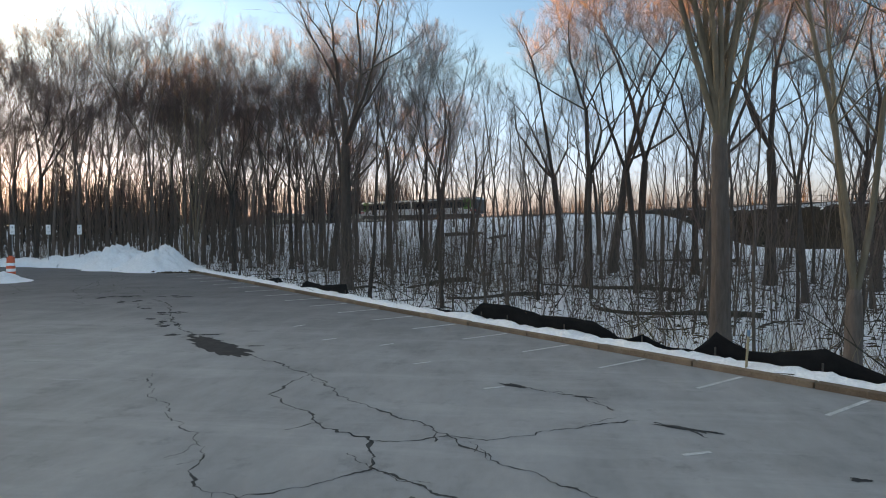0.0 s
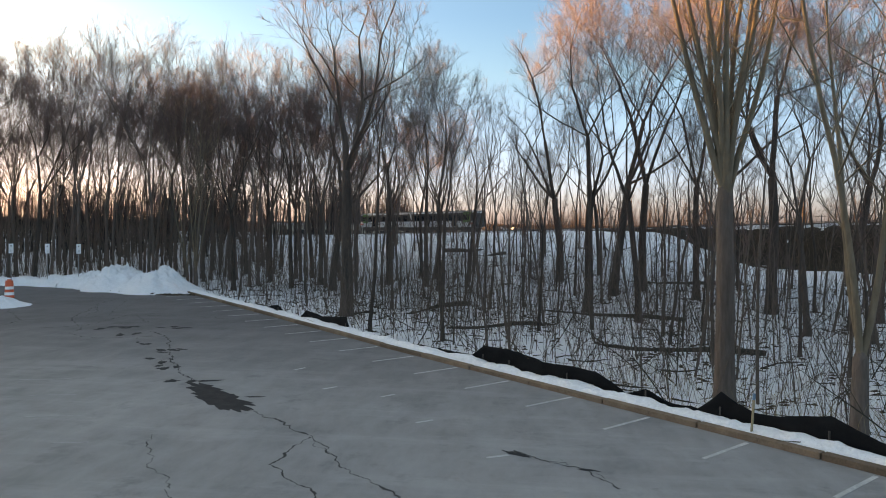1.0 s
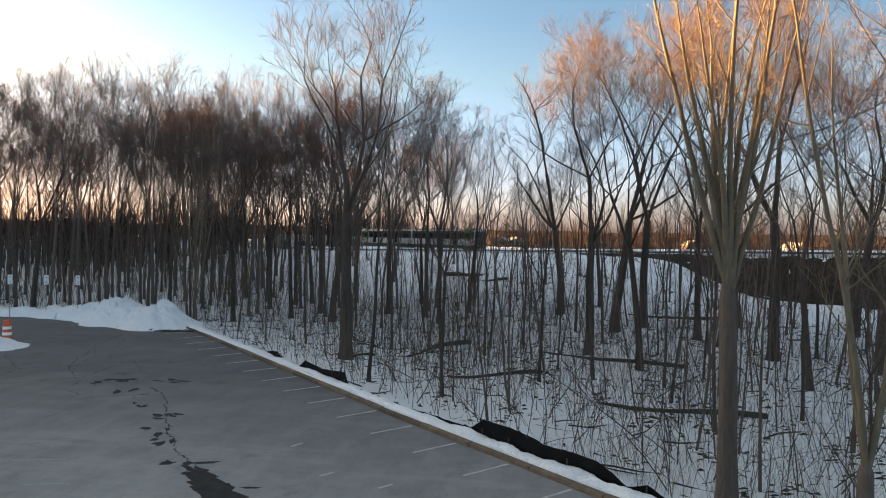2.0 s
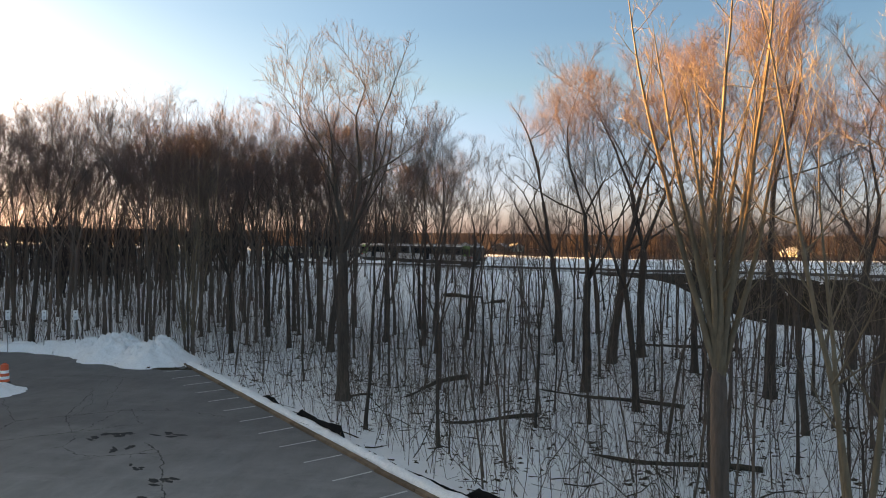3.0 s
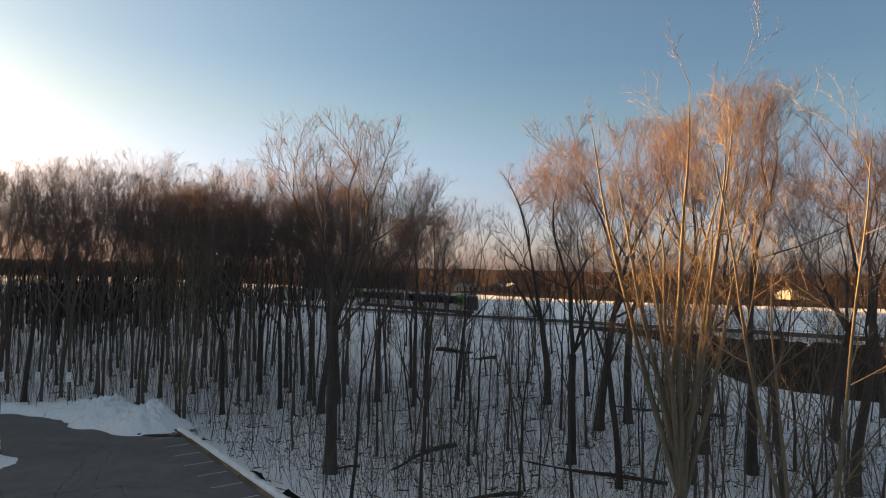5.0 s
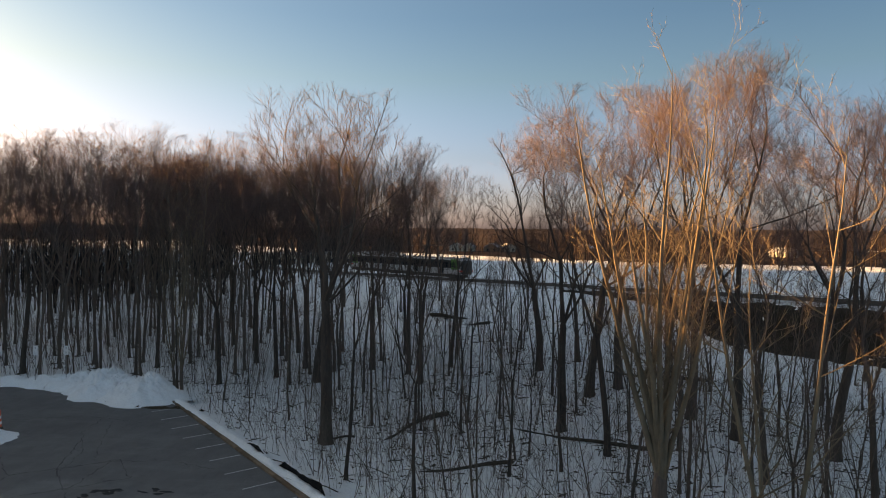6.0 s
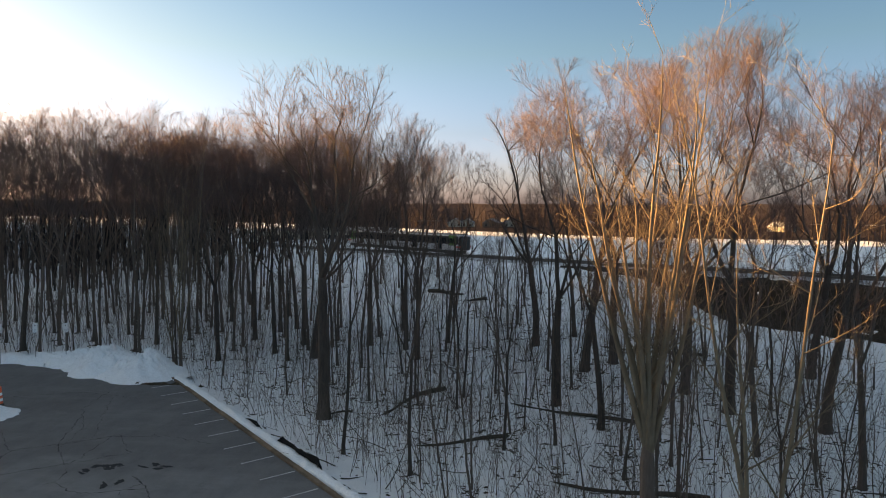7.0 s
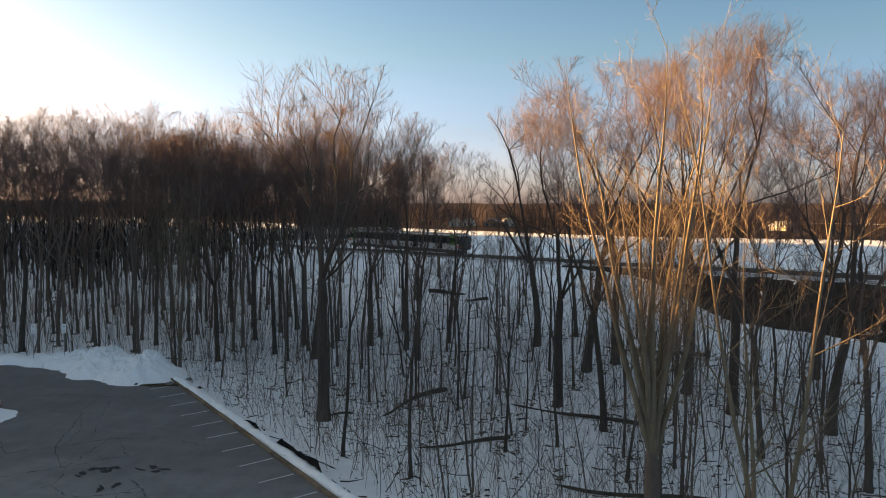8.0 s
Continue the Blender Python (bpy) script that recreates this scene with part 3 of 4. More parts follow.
def thicket(name, label, n, s0, s1, u0, u1, h0, h1, r, mat, seed, lean=0.15, twigs=2, bias=1.0):
    """Uncountable thin stems over a stretch of ground, as one object."""
    g = np.random.default_rng(seed)
    s, u = g.uniform(s0, s1, n), u0 + (u1 - u0) * g.random(n) ** bias
    X, Y = DS[0] * s + DU[0] * (u + U0), DS[1] * s + DU[1] * (u + U0)
    keep = ~on_lot(X, Y - 1.5)
    X, Y = X[keep], Y[keep]
    n = len(X)
    P0 = np.stack([X, Y, land(X, Y) - 0.1], 1)
    D = unit(np.stack([g.normal(size=n) * lean, g.normal(size=n) * lean, np.ones(n)], 1))
    H = g.uniform(h0, h1, n)
    P = run(g, P0, D, H, 5, 0.0, 0.09)
    R = (r * (0.5 + g.random(n)))[:, None] * np.linspace(1, 0.35, 5)[None]
    sets = [tubes(P, R, 3)]
    if twigs:
        L, LR = spawn(g, P, R, twigs, 0.3, 0.95, 35, 0.4, 3, 0.2, 0.1, 0.6, r * 0.35)
        sets.append(tubes(L, LR, 3))
    return tagged(new(name, joined(name, sets, mat)), label, "brush", kind="stuff")


thicket("undergrowth", "thin bare stems standing thickly in the snow", 2800, -8, 62, 2.2, 40, 1.0, 5.5, 0.014, YOUNG, 41, 0.17, 3)
thicket("undergrowth_behind_bank", "thin bare stems at the foot of the dense wood", 1700, 57, 105, -18, 26, 2.0, 9.0, 0.018, YOUNG, 42, 0.13, 4)
thicket("pole_wood", "close-standing thin trunks of the dense wood", 150, 70, 122, -22, 36, 7, 15, 0.045, BARK, 47, 0.05, 3)
thicket("far_pole_wood", "close-standing thin trunks deep in the wood", 620, 118, 215, -40, 56, 7, 15, 0.07, BARK, 48, 0.06, 5)
thicket("slope_brush", "sparse bare stems on the snowy slope", 350, 40, 110, 30, 60, 1.0, 3.0, 0.015, YOUNG, 43, 0.12, 2)
thicket("bank_brush", "dense dark brush on the steep railway bank", 1700, -45, 44, 55.5, 63.0, 0.5, 1.4, 0.022, LITTER, 44, 0.3, 2)
thicket("leaning_dead_stems", "dead stems leaning over the snow", 300, -8, 45, 3, 30, 2.0, 5.5, 0.024, LOG, 49, 0.8, 3)
thicket("shrubs", "fine-branched bare shrubs over the snow", 1100, -8, 60, 2.6, 34, 1.0, 3.2, 0.009, TWIG, 52, 0.3, 6)
thicket("brush_behind_fence", "dense leaning brush and young stems behind the fence", 230, 14, 44, 3.0, 14, 2.0, 6.0, 0.014, YOUNG, 53, 0.32, 6)
thicket("brambles", "tangled brambles and dead stalks behind the fence", 420, -12, 16, 3.0, 13, 0.8, 2.3, 0.008, TWIG, 45, 0.5, 4)
thicket("dry_grass", "dry tan grass tufts poking out of the snow", 1300, -12, 16, 2.0, 8, 0.5, 1.5, 0.006, GRASS, 46, 0.35, 0)


def debris(n, s0, s1, u0, u1, seed):
    g = np.random.default_rng(seed)
    s, u = g.uniform(s0, s1, n), g.uniform(u0, u1, n)
    X, Y = DS[0] * s + DU[0] * (u + U0), DS[1] * s + DU[1] * (u + U0)
    P0 = np.stack([X, Y, land(X, Y) + 0.03], 1)
    a = g.random(n) * 6.28
    D = np.stack([np.cos(a), np.sin(a), g.normal(size=n) * 0.08], 1)
    P = run(g, P0, D, g.uniform(0.3, 2.2, n) * (0.4 + g.random(n)), 4, 0.0, 0.15)
    R = (0.012 + 0.035 * g.random(n) ** 3)[:, None] * np.linspace(1, 0.4, 4)[None]
    return tubes(P, R, 4)


tagged(new("fallen_sticks", joined("fallen_sticks", [debris(2400, -8, 66, 2, 44, 51)], LOG)), "fallen sticks and leaf clumps lying on the snow", "sticks", kind="stuff")


def fallen(label, a, b, r, seed):
    g = np.random.default_rng(seed)
    za, zb = float(land(*a)) + r * 0.6, float(land(*b)) + r * 0.7
    L = math.dist(a, b)
    P = run(g, np.array([[0.0, 0, 0]]), unit(np.array([[b[0] - a[0], b[1] - a[1], zb - za]])), np.array([L]), 9, 0.0, 0.075)
    P[..., 2] = np.linspace(0, zb - za, 9)[None] + 0.08 * np.sin(np.linspace(0, 7, 9))[None]
    R = r * np.linspace(1, 0.45, 9)[None]
    t = thing("fallen_log", label, "log", "fallen logs", m=pose(a[0], a[1], za))
    B, BR = spawn(g, P, R, 6, 0.4, 0.98, 45, 0.25, 4, 0.1, 0.1, 0.5, 0.01)
    hang("trunk", joined("log", [tubes(P, R, 9)], LOG), t)
    for k in range(len(B)):
        hang("branch", joined("branch", [tubes(B[k : k + 1], BR[k : k + 1], 4)], LOG), t)


fallen("dark fallen log lying across the snow", (-2.8, 52.0), (-8.6, 45.2), 0.2, 61)
fallen("dark fallen log with snow at the foot of the slope", (-9.5, 93.0), (-2.0, 88.0), 0.3, 62)
fallen("dark fallen log lying below another", (-1.0, 85.5), (-5.6, 84.5), 0.22, 63)
fallen("dark fallen branch among the saplings", (2.4, 41.0), (-3.0, 38.0), 0.14, 64)
fallen("dark fallen log near the big tree", (12.5, 33.0), (4.5, 33.5), 0.16, 65)
fallen("long dark fallen trunk lying across the clearing", (11.6, 44.6), (1.6, 47.3), 0.15, 67)
fallen("dark fallen branch at the foot of the large tree", (-8.6, 45.2), (-11.0, 43.9), 0.09, 68)
fallen("dark fallen log under the bank", (20.0, 62.0), (10.5, 66.0), 0.18, 66)

# ---- curb, snow ridge and black fence along the lot ----
CURB_TURN = 135.0
curb = thing("curb", "weathered tan concrete curb blocks along the lot", "curb", kind="structure", m=pose(*at_su(0, 0), 0, 0, 0, CURB_TURN))
bm = box(bmesh.new(), -1.48, 1.48, -0.13, 0.13, -0.2, 0.14, 0.02)
me = bpy.data.meshes.new("curb_block")
bm.to_mesh(me)
bm.free()
me.materials.append(CURB)
rng = random.Random(23)
for i in range(-15, 18):
    hang("curb_block", me, curb, m=pose(i * 3.0 + 1.0, -0.28 - 0.008 * (i * 3.0 + 1.0) - float(drift(i * 3.0 + 1.0)) + rng.uniform(-0.015, 0.015), rng.uniform(-0.012, 0.012), rng.uniform(-1, 1), 0, rng.uniform(-0.3, 0.3) - (2.2 if i * 3 > 21 else 0.5)))


def ridge(name, label, path, width, height, seed, category="snow"):
    """A bumpy ridge of snow along a path of (x, y, share of the height)."""
    pts, share = [Vector((p[0], p[1])) for p in path], [p[2] for p in path]
    V, F, n, A = [], [], 0, 13
    for k in range(len(pts) - 1):
        a, b = pts[k], pts[k + 1]
        m = max(2, int((b - a).length / 0.15))
        side = Vector((-(b - a).y, (b - a).x)).normalized()
        for i in range(m):
            f = i / m
            c, sh = a.lerp(b, f), share[k] * (1 - f) + share[k + 1] * f
            for j in range(A):
                q = j / (A - 1) * 2 - 1
                w = width * (0.85 + 0.3 * noise.noise((c.x * 0.5, c.y * 0.5, seed))) * (0.5 + 0.5 * sh)
                h = height * sh * max(0, 1 - abs(q) ** 2.4)
                p = c + side * (q * w / 2)
                h *= 1 + 0.35 * noise.noise((p.x * 0.8, p.y * 0.8, seed)) + 0.28 * noise.noise((p.x * 2.6, p.y * 2.6, seed)) + 0.25 * noise.noise((p.x * 6, p.y * 6, seed))
                p += side * (0.13 * noise.noise((p.x * 1.7, p.y * 1.7, seed + 3)) + 0.06 * noise.noise((p.x * 6, p.y * 6, seed + 3)))
                V.append((p.x, p.y, h - (0.06 if abs(q) == 1 else 0) - 0.02))
            if n:
                F += [[(n - 1) * A + j, n * A + j, n * A + j + 1, (n - 1) * A + j + 1] for j in range(A - 1)]
            n += 1
    return tagged(new(name, mesh_of(name, V, F, CLEAN_SNOW)), label, category)


ridge("snow_ridge", "ploughed white snow ridge lying along the curb", [(*at_su(-40, 0.96), 1), (*at_su(8, 0.94), 0.95), (*at_su(20, 1.02), 1.0), (*at_su(30, 1.36), 1.0), (*at_su(42, 1.75), 1.0), (*at_su(53, 1.95), 1.3)], 1.0, 0.25, 5)


def mound(name, label, x, y, rx, ry, high, seed, turn=0.0, z=0.0):
    V, F, A, B = [], [], 110, 44
    for i in range(B + 1):
        r = i / B
        for j in range(A):
            a = j * 2 * math.pi / A
            w = r * (1 + 0.22 * noise.noise((math.cos(a) * 1.6, math.sin(a) * 1.6, seed)) + 0.07 * noise.noise((math.cos(a) * 6, math.sin(a) * 6, seed)))
            px, py = w * rx * math.cos(a), w * ry * math.sin(a)
            h = high * (1 - step(0.12, 1.0, r)) ** 0.8
            h *= 1 + 0.5 * noise.noise((px * 0.45, py * 0.45, seed)) + 0.34 * noise.noise((px * 1.3, py * 1.3, seed)) + 0.2 * noise.noise((px * 3.5, py * 3.5, seed)) + 0.1 * noise.noise((px * 8, py * 8, seed))
            V.append((px, py, float(h) - 0.06 * (i == B)))
    for i in range(B):
        F += [[i * A + j, (i + 1) * A + j, (i + 1) * A + (j + 1) % A, i * A + (j + 1) % A] for j in range(A)]
    ob = new(name, mesh_of(name, V, F, CLEAN_SNOW))
    ob.matrix_basis = pose(x, y, z, 0, 0, turn)
    return tagged(ob, label, "snow pile")


mound("snow_mound", "large lumpy pile of ploughed snow at the lot's corner", -28.0, 51.7, 4.3, 3.2, 1.5, 3, -18)
mound("snow_mound", "lumpy shoulder of the ploughed snow pile", -31.8, 53.0, 3.9, 3.3, 1.65, 21, -14)
mound("snow_mound", "low lumpy end of the ploughed snow pile", -36.0, 54.4, 4.2, 2.2, 1.15, 33, 0)
mound("snow_mound", "pile of snow under the orange barrel", -33.9, 38.9, 4.0, 2.7, 1.0, 15, 10)
ridge("snow_bank", "low bank of ploughed snow along the lot's far edge", [(-30.5, 51.8, 0.8), (-33.5, 52.9, 1.0), (-37.5, 54.2, 1.1), (-44.0, 54.6, 0.8), (-60.0, 57.0, 0.9), (-80.0, 59.8, 0.8)], 3.0, 0.75, 9)

def clods(name, label, category, spots, r0, r1, high, seed):
    """Small ragged lumps lying about, as one object."""
    g = np.random.default_rng(seed)
    V, F, n = [], [], 0
    for x, y, z in spots(g):
        for q in range(5):
            a, r = q * 1.2566 + g.random(), g.uniform(r0, r1)
            V.append((x + r * math.cos(a) * 1.6, y + r * math.sin(a), z - 0.03))
        V.append((x, y, z + g.uniform(0.25, 1.0) * high))
        F += [[n + q, n + (q + 1) % 5, n + 5] for q in range(5)]
        n += 6
    return tagged(new(name, mesh_of(name, V, F, LITTER, False)), label, category, kind="stuff")


def pile_foot(g):
    for k in range(150):
        f = g.random()
        yield -33.5 + 10.4 * f + g.normal() * 0.2, 51.5 - 4.0 * math.sin(f * 1.9) + 0.9 * f + abs(g.normal()) * 0.25, 0.01


def tree_feet(g):
    for x, y in placed:
        if math.hypot(x, y) < 95:
            for k in range(9):
                a, r = g.uniform(0, 6.28), 0.25 + 0.75 * g.random() ** 1.6
                px, py = x + r * math.cos(a), y + r * math.sin(a)
                if not on_lot(px, py - 1.0):
                    yield px, py, float(land(px, py))


def wood_floor(g):
    for k in range(800):
        x, y = at_su(g.uniform(-10, 70), 2.2 + 42 * g.random() ** 1.2)
        if not on_lot(x, y - 1.5):
            yield x, y, float(land(x, y))


clods("dirt_clods", "dirty frozen clods along the foot of the snow pile", "dirt", pile_foot, 0.06, 0.28, 0.16, 61)
clods("tree_foot_litter", "dead leaves and bark lying round the feet of the trees", "leaf litter", tree_feet, 0.06, 0.22, 0.07, 63)
clods("leaf_clumps", "dark clumps of dead leaves showing through the snow", "leaf litter", wood_floor, 0.03, 0.17, 0.1, 62)

# black silt fence: s, top over the ground
FENCE = [(39.0, 0.05), (37.9, 0.3), (36.7, 0.45), (35.7, 0.1), (33.7, 0.05), (32.9, 0.5), (31.1, 0.35), (29.7, 0.5), (28.3, 0.62), (28.1, 0.05), (23.05, 0.1), (18.55, 0.2), (17.85, 0.66), (16.45, 0.68), (14.85, 0.5), (13.75, 0.56), (12.65, 0.55), (11.45, 0.1), (10.75, 0.35), (9.95, 0.12), (9.15, 0.12), (8.45, 0.7), (7.55, 0.34), (6.95, 0.38), (5.75, 0.65), (4.75, 0.3), (4.3, 0.2), (1.5, 0.4), (-2.5, 0.3), (-9.5, 0.4)]
fence = thing("silt_fence", "black fabric silt fence sagging between stakes in snow", "fence")
V, F, n = [], [], 0
for (sa, ha), (sb, hb) in zip(FENCE, FENCE[1:]):
    m = max(3, int((sa - sb) / 0.18))
    for i in range(m):
        f = i / m
        s, h = sa + (sb - sa) * f, ha + (hb - ha) * f
        h += 0.04 * noise.noise((s * 2.2, 1.0, 0.0))
        for j in range(6):
            q = j / 5
            u = 1.3 + float(drift(s)) + 0.12 * noise.noise((s * 0.9, q * 1.5, 4.0)) + 0.05 * noise.noise((s * 4, q * 3, 7.0)) + 0.12 * (1 - q)
            x, y = at_su(s, u)
            V.append((x, y, -0.12 + (h + 0.2) * q))
        if n:
            F += [[(n - 1) * 6 + j, n * 6 + j, n * 6 + j + 1, (n - 1) * 6 + j + 1] for j in range(5)]
        n += 1
fabric = hang("fabric", mesh_of("fabric", V, F, FABRIC), fence)
solid = fabric.modifiers.new("thickness", "SOLIDIFY")
solid.thickness = 0.012
for s in (36.7, 28.3, 17.85, 16.45, 13.75, 10.75, 8.45, 5.75, 1.5):
    x, y = at_su(s, 1.24 + float(drift(s)))
    part("stake", box(bmesh.new(), x - 0.02, x + 0.02, y - 0.02, y + 0.02, -0.4, 0.4, 0.004), DARK_STEEL, fence)
x, y = at_su(7.35, 0.75)
post = thing("marker_stake", "raw wooden survey stake with faded blue top in the snow", "stake", m=pose(x, y, -0.1, 2, 2, 20))
part("stake", box(bmesh.new(), -0.025, 0.025, -0.018, 0.018, 0, 1.0, 0.004), STAKE, post)
BLUE = mottled("faded_blue_paint", (0.1, 0.2, 0.3), (0.2, 0.34, 0.42), 6)
part("painted_top", box(bmesh.new(), -0.029, 0.029, -0.022, 0.022, 0.98, 1.14, 0.004), BLUE, post, "faded blue painted top")

# ---- lines, cracks and dark patches on the lot ----
rng = random.Random(31)


def stripe_end(s):
    return 0.04 + 0.008 * s + float(drift(s))


bm = box(bmesh.new(), -0.05, 0.05, -1.9, 0, 0.001, 0.005)
stripe = bpy.data.meshes.new("stripe")
bm.to_mesh(stripe)
bm.free()
stripe.materials.append(PAINT)
for i in range(-9, 19):
    x, y = at_su(7.1 + 2.745 * i, stripe_end(7.1 + 2.745 * i))
    hang("stripe", stripe, lot, m=pose(x, y, 0, 0, 0, -45 + rng.uniform(-0.6, 0.6)))


def crack(pts, width, seed):
    V, F, n = [], [], 0
    for k, (a, b) in enumerate(zip(pts, pts[1:])):
        a, b = Vector(a), Vector(b)
        side = Vector((-(b - a).y, (b - a).x)).normalized()
        m = max(3, int((b - a).length / 0.06))
        for i in range(m + (k == len(pts) - 2)):
            c = a.lerp(b, i / m)
            c = c + side * (0.2 * noise.noise((c.x * 1.4, c.y * 1.4, seed)) + 0.1 * noise.noise((c.x * 4, c.y * 4, seed)) + 0.05 * noise.noise((c.x * 13, c.y * 13, seed)))
            w = 0.68 * width * (0.1 + 1.7 * abs(noise.noise((c.x * 2.2, c.y * 2.2, seed + 9))) + 0.5 * abs(noise.noise((c.x * 9, c.y * 9, seed + 5))))
            V += [(*(c + side * w), 0.004), (*(c - side * w), 0.004)]
            if n:
                F.append([2 * n - 2, 2 * n - 1, 2 * n + 1, 2 * n])
            n += 1
    return mesh_of("crack", V, F, TAR, False)


for k, (w, pts) in enumerate([
    (0.05, [(-8.2, 19.4), (-5.6, 17.4), (-3.6, 15.65), (-2.2, 13.6), (-0.6, 12.2), (0.36, 11.2), (1.1, 10.2), (2.0, 9.4), (2.9, 8.6), (3.9, 7.6)]),
    (0.06, [(-3.6, 15.65), (-3.8, 13.7), (-2.3, 12.0), (-1.0, 10.85), (-0.6, 9.6), (0.3, 8.9), (0.9, 8.4), (1.4, 7.2)]),
    (0.04, [(-1.0, 10.85), (0.36, 11.2), (1.14, 11.15), (2.4, 12.1), (3.7, 12.6)]),
    (0.03, [(-0.6, 9.6), (-1.2, 8.9), (-2.2, 8.2), (-2.9, 8.6), (-3.6, 10.2), (-5.2, 12.1)]),
    (0.03, [(-7.4, 15.3), (-6.6, 13.8), (-5.2, 12.1)]),
    (0.05, [(1.2, 15.3), (2.0, 14.7), (2.85, 14.2), (3.3, 13.3)]),
    (0.07, [(3.9, 12.5), (4.4, 12.25), (4.75, 12.05)]),
    (0.07, [(-16.5, 31.0), (-14.5, 29.0), (-12.6, 25.6), (-11.3, 23.6), (-9.4, 21.0)]),
    (0.06, [(-21.2, 36.5), (-25.4, 33.5), (-24.4, 29.5), (-20.8, 32.2), (-21.2, 36.5)]),
    (0.05, [(-25.6, 40.1), (-23.4, 34.7), (-21.0, 31.9), (-18.6, 34.1), (-20.9, 36.8), (-23.4, 34.7)]),
    (0.03, [(-26.2, 44.5), (-24.6, 41.0), (-22.2, 36.2)]),
    (0.04, [(-21.2, 36.5), (-18.0, 37.0), (-14.5, 36.0)]),
    (0.04, [(-27.5, 46.0), (-26.5, 41.5), (-24.0, 38.0), (-23.0, 34.5)]),
    (0.05, [(-40.0, 44.0), (-34.0, 43.6), (-29.0, 45.6), (-24.0, 44.5)]),
    (0.04, [(-31.0, 39.0), (-28.0, 36.0), (-25.4, 33.5)]),
    (0.05, [(-20.5, 31.6), (-19.8, 29.6), (-18.0, 28.6), (-15.0, 29.6)]),
]):
    hang("crack", crack(pts, w, 10.0 + k), lot)
    for p, q in zip(pts, pts[1:]):
        if rng.random() < 0.6:
            f, a = rng.random(), rng.uniform(0, 6.28)
            x, y = p[0] + (q[0] - p[0]) * f, p[1] + (q[1] - p[1]) * f
            d = rng.uniform(0.3, 1.1)
            hang("crack", crack([(x, y), (x + d * math.cos(a), y + d * math.sin(a))], w * 0.5, 50.0 + x), lot)


def stain(x, y, rx, ry, turn, seed, mat):
    V, A = [(0, 0, 0)], 120
    for j in range(A):
        a = j * 2 * math.pi / A
        r = 1 + 0.55 * noise.noise((math.cos(a) * 1.3, math.sin(a) * 1.3, seed)) + 0.35 * noise.noise((math.cos(a) * 4, math.sin(a) * 4, seed)) + 0.14 * noise.noise((math.cos(a) * 9, math.sin(a) * 9, seed)) + 0.07 * noise.noise((math.cos(a) * 22, math.sin(a) * 22, seed))
        V.append((rx * r * math.cos(a), ry * r * math.sin(a), 0))
    return hang("patch", mesh_of("patch", V, [[0, j + 1, (j + 1) % A + 1] for j in range(A)], mat, False), lot, m=pose(x, y, 0.0045 + 0.0012 * (seed * 7.3 % 1.7), 0, 0, turn))


DAMP = mottled("damp_dark_asphalt", (0.016, 0.016, 0.017), (0.05, 0.05, 0.05), 2.5, 0.88, 50, 0.4, 0.004)
FADED = mottled("nearly_worn_off_paint", (0.2, 0.2, 0.2), (0.46, 0.46, 0.45), 2.0, 0.75, 14, 0.2, 0.002)
MOSSY = mottled("gritty_patch", (0.06, 0.065, 0.05), (0.12, 0.12, 0.1), 2.5, 0.85, 50, 0.4, 0.004)
for row in ((-7.2, 18.7, 1.7, 0.5, -42, 1.0), (-8.5, 20.1, 1.1, 0.36, -38, 1.4), (-8.9, 21.0, 0.5, 0.12, 20, 1.5), (-6.5, 19.2, 0.3, 0.08, 10, 1.7), (1.35, 15.1, 0.4, 0.09, -30, 6.0), (4.5, 12.2, 0.55, 0.08, -20, 7.0), (2.8, 14.3, 0.25, 0.06, -10, 8.0), (6.3, 10.0, 0.14, 0.08, 0, 9.0), (7.2, 9.6, 0.1, 0.06, 0, 9.5), (-19.6, 24.5, 0.35, 0.2, 0, 11.0)):
    stain(*row, DAMP)
for k, (x, y, turn, spread) in enumerate(((-19.1, 31.5, -20, 0.8), (-18.2, 32.3, 0, 0.6), (-16.1, 32.1, -10, 0.7), (-15.1, 27.6, -30, 0.5), (-13.0, 26.1, -40, 0.6), (-12.3, 23.9, -50, 0.6), (-11.3, 22.8, -40, 0.5), (-9.6, 21.0, 0, 0.4), (-17.3, 29.8, -40, 0.6))):
    for i in range(5):
        stain(x + rng.uniform(-1, 1) * spread, y + rng.uniform(-0.8, 0.8) * spread, rng.uniform(0.2, 0.6) * spread, rng.uniform(0.06, 0.2), turn + rng.uniform(-40, 40), 20.0 + 5 * k + i, DAMP)
for x, y, long in ((-14.1, 20.4, 0.8), (-12.4, 18.5, 0.65), (-10.8, 16.4, 0.75), (-8.9, 14.4, 0.4)):
    part("faded_mark", box(bmesh.new(), -long, long, -0.03, 0.03, 0.001, 0.005), FADED, lot).matrix_basis = pose(x, y, 0, 0, 0, 15)
stain(0.15, 8.2, 0.55, 0.4, 10, 12.0, MOSSY)
for x, y, a in ((0.9, 14.9, -30), (4.3, 10.9, -35), (-1.1, 17.4, -20), (-4.6, 20.7, -10), (-6.5, 23.4, 0), (-2.6, 20.0, -10)):
    bm = box(bmesh.new(), -0.26, 0.26, -0.045, 0.045, 0.001, 0.005)
    part("faded_mark", bm, PAINT, lot).matrix_basis = pose(x, y, 0, 0, 0, a + 60)

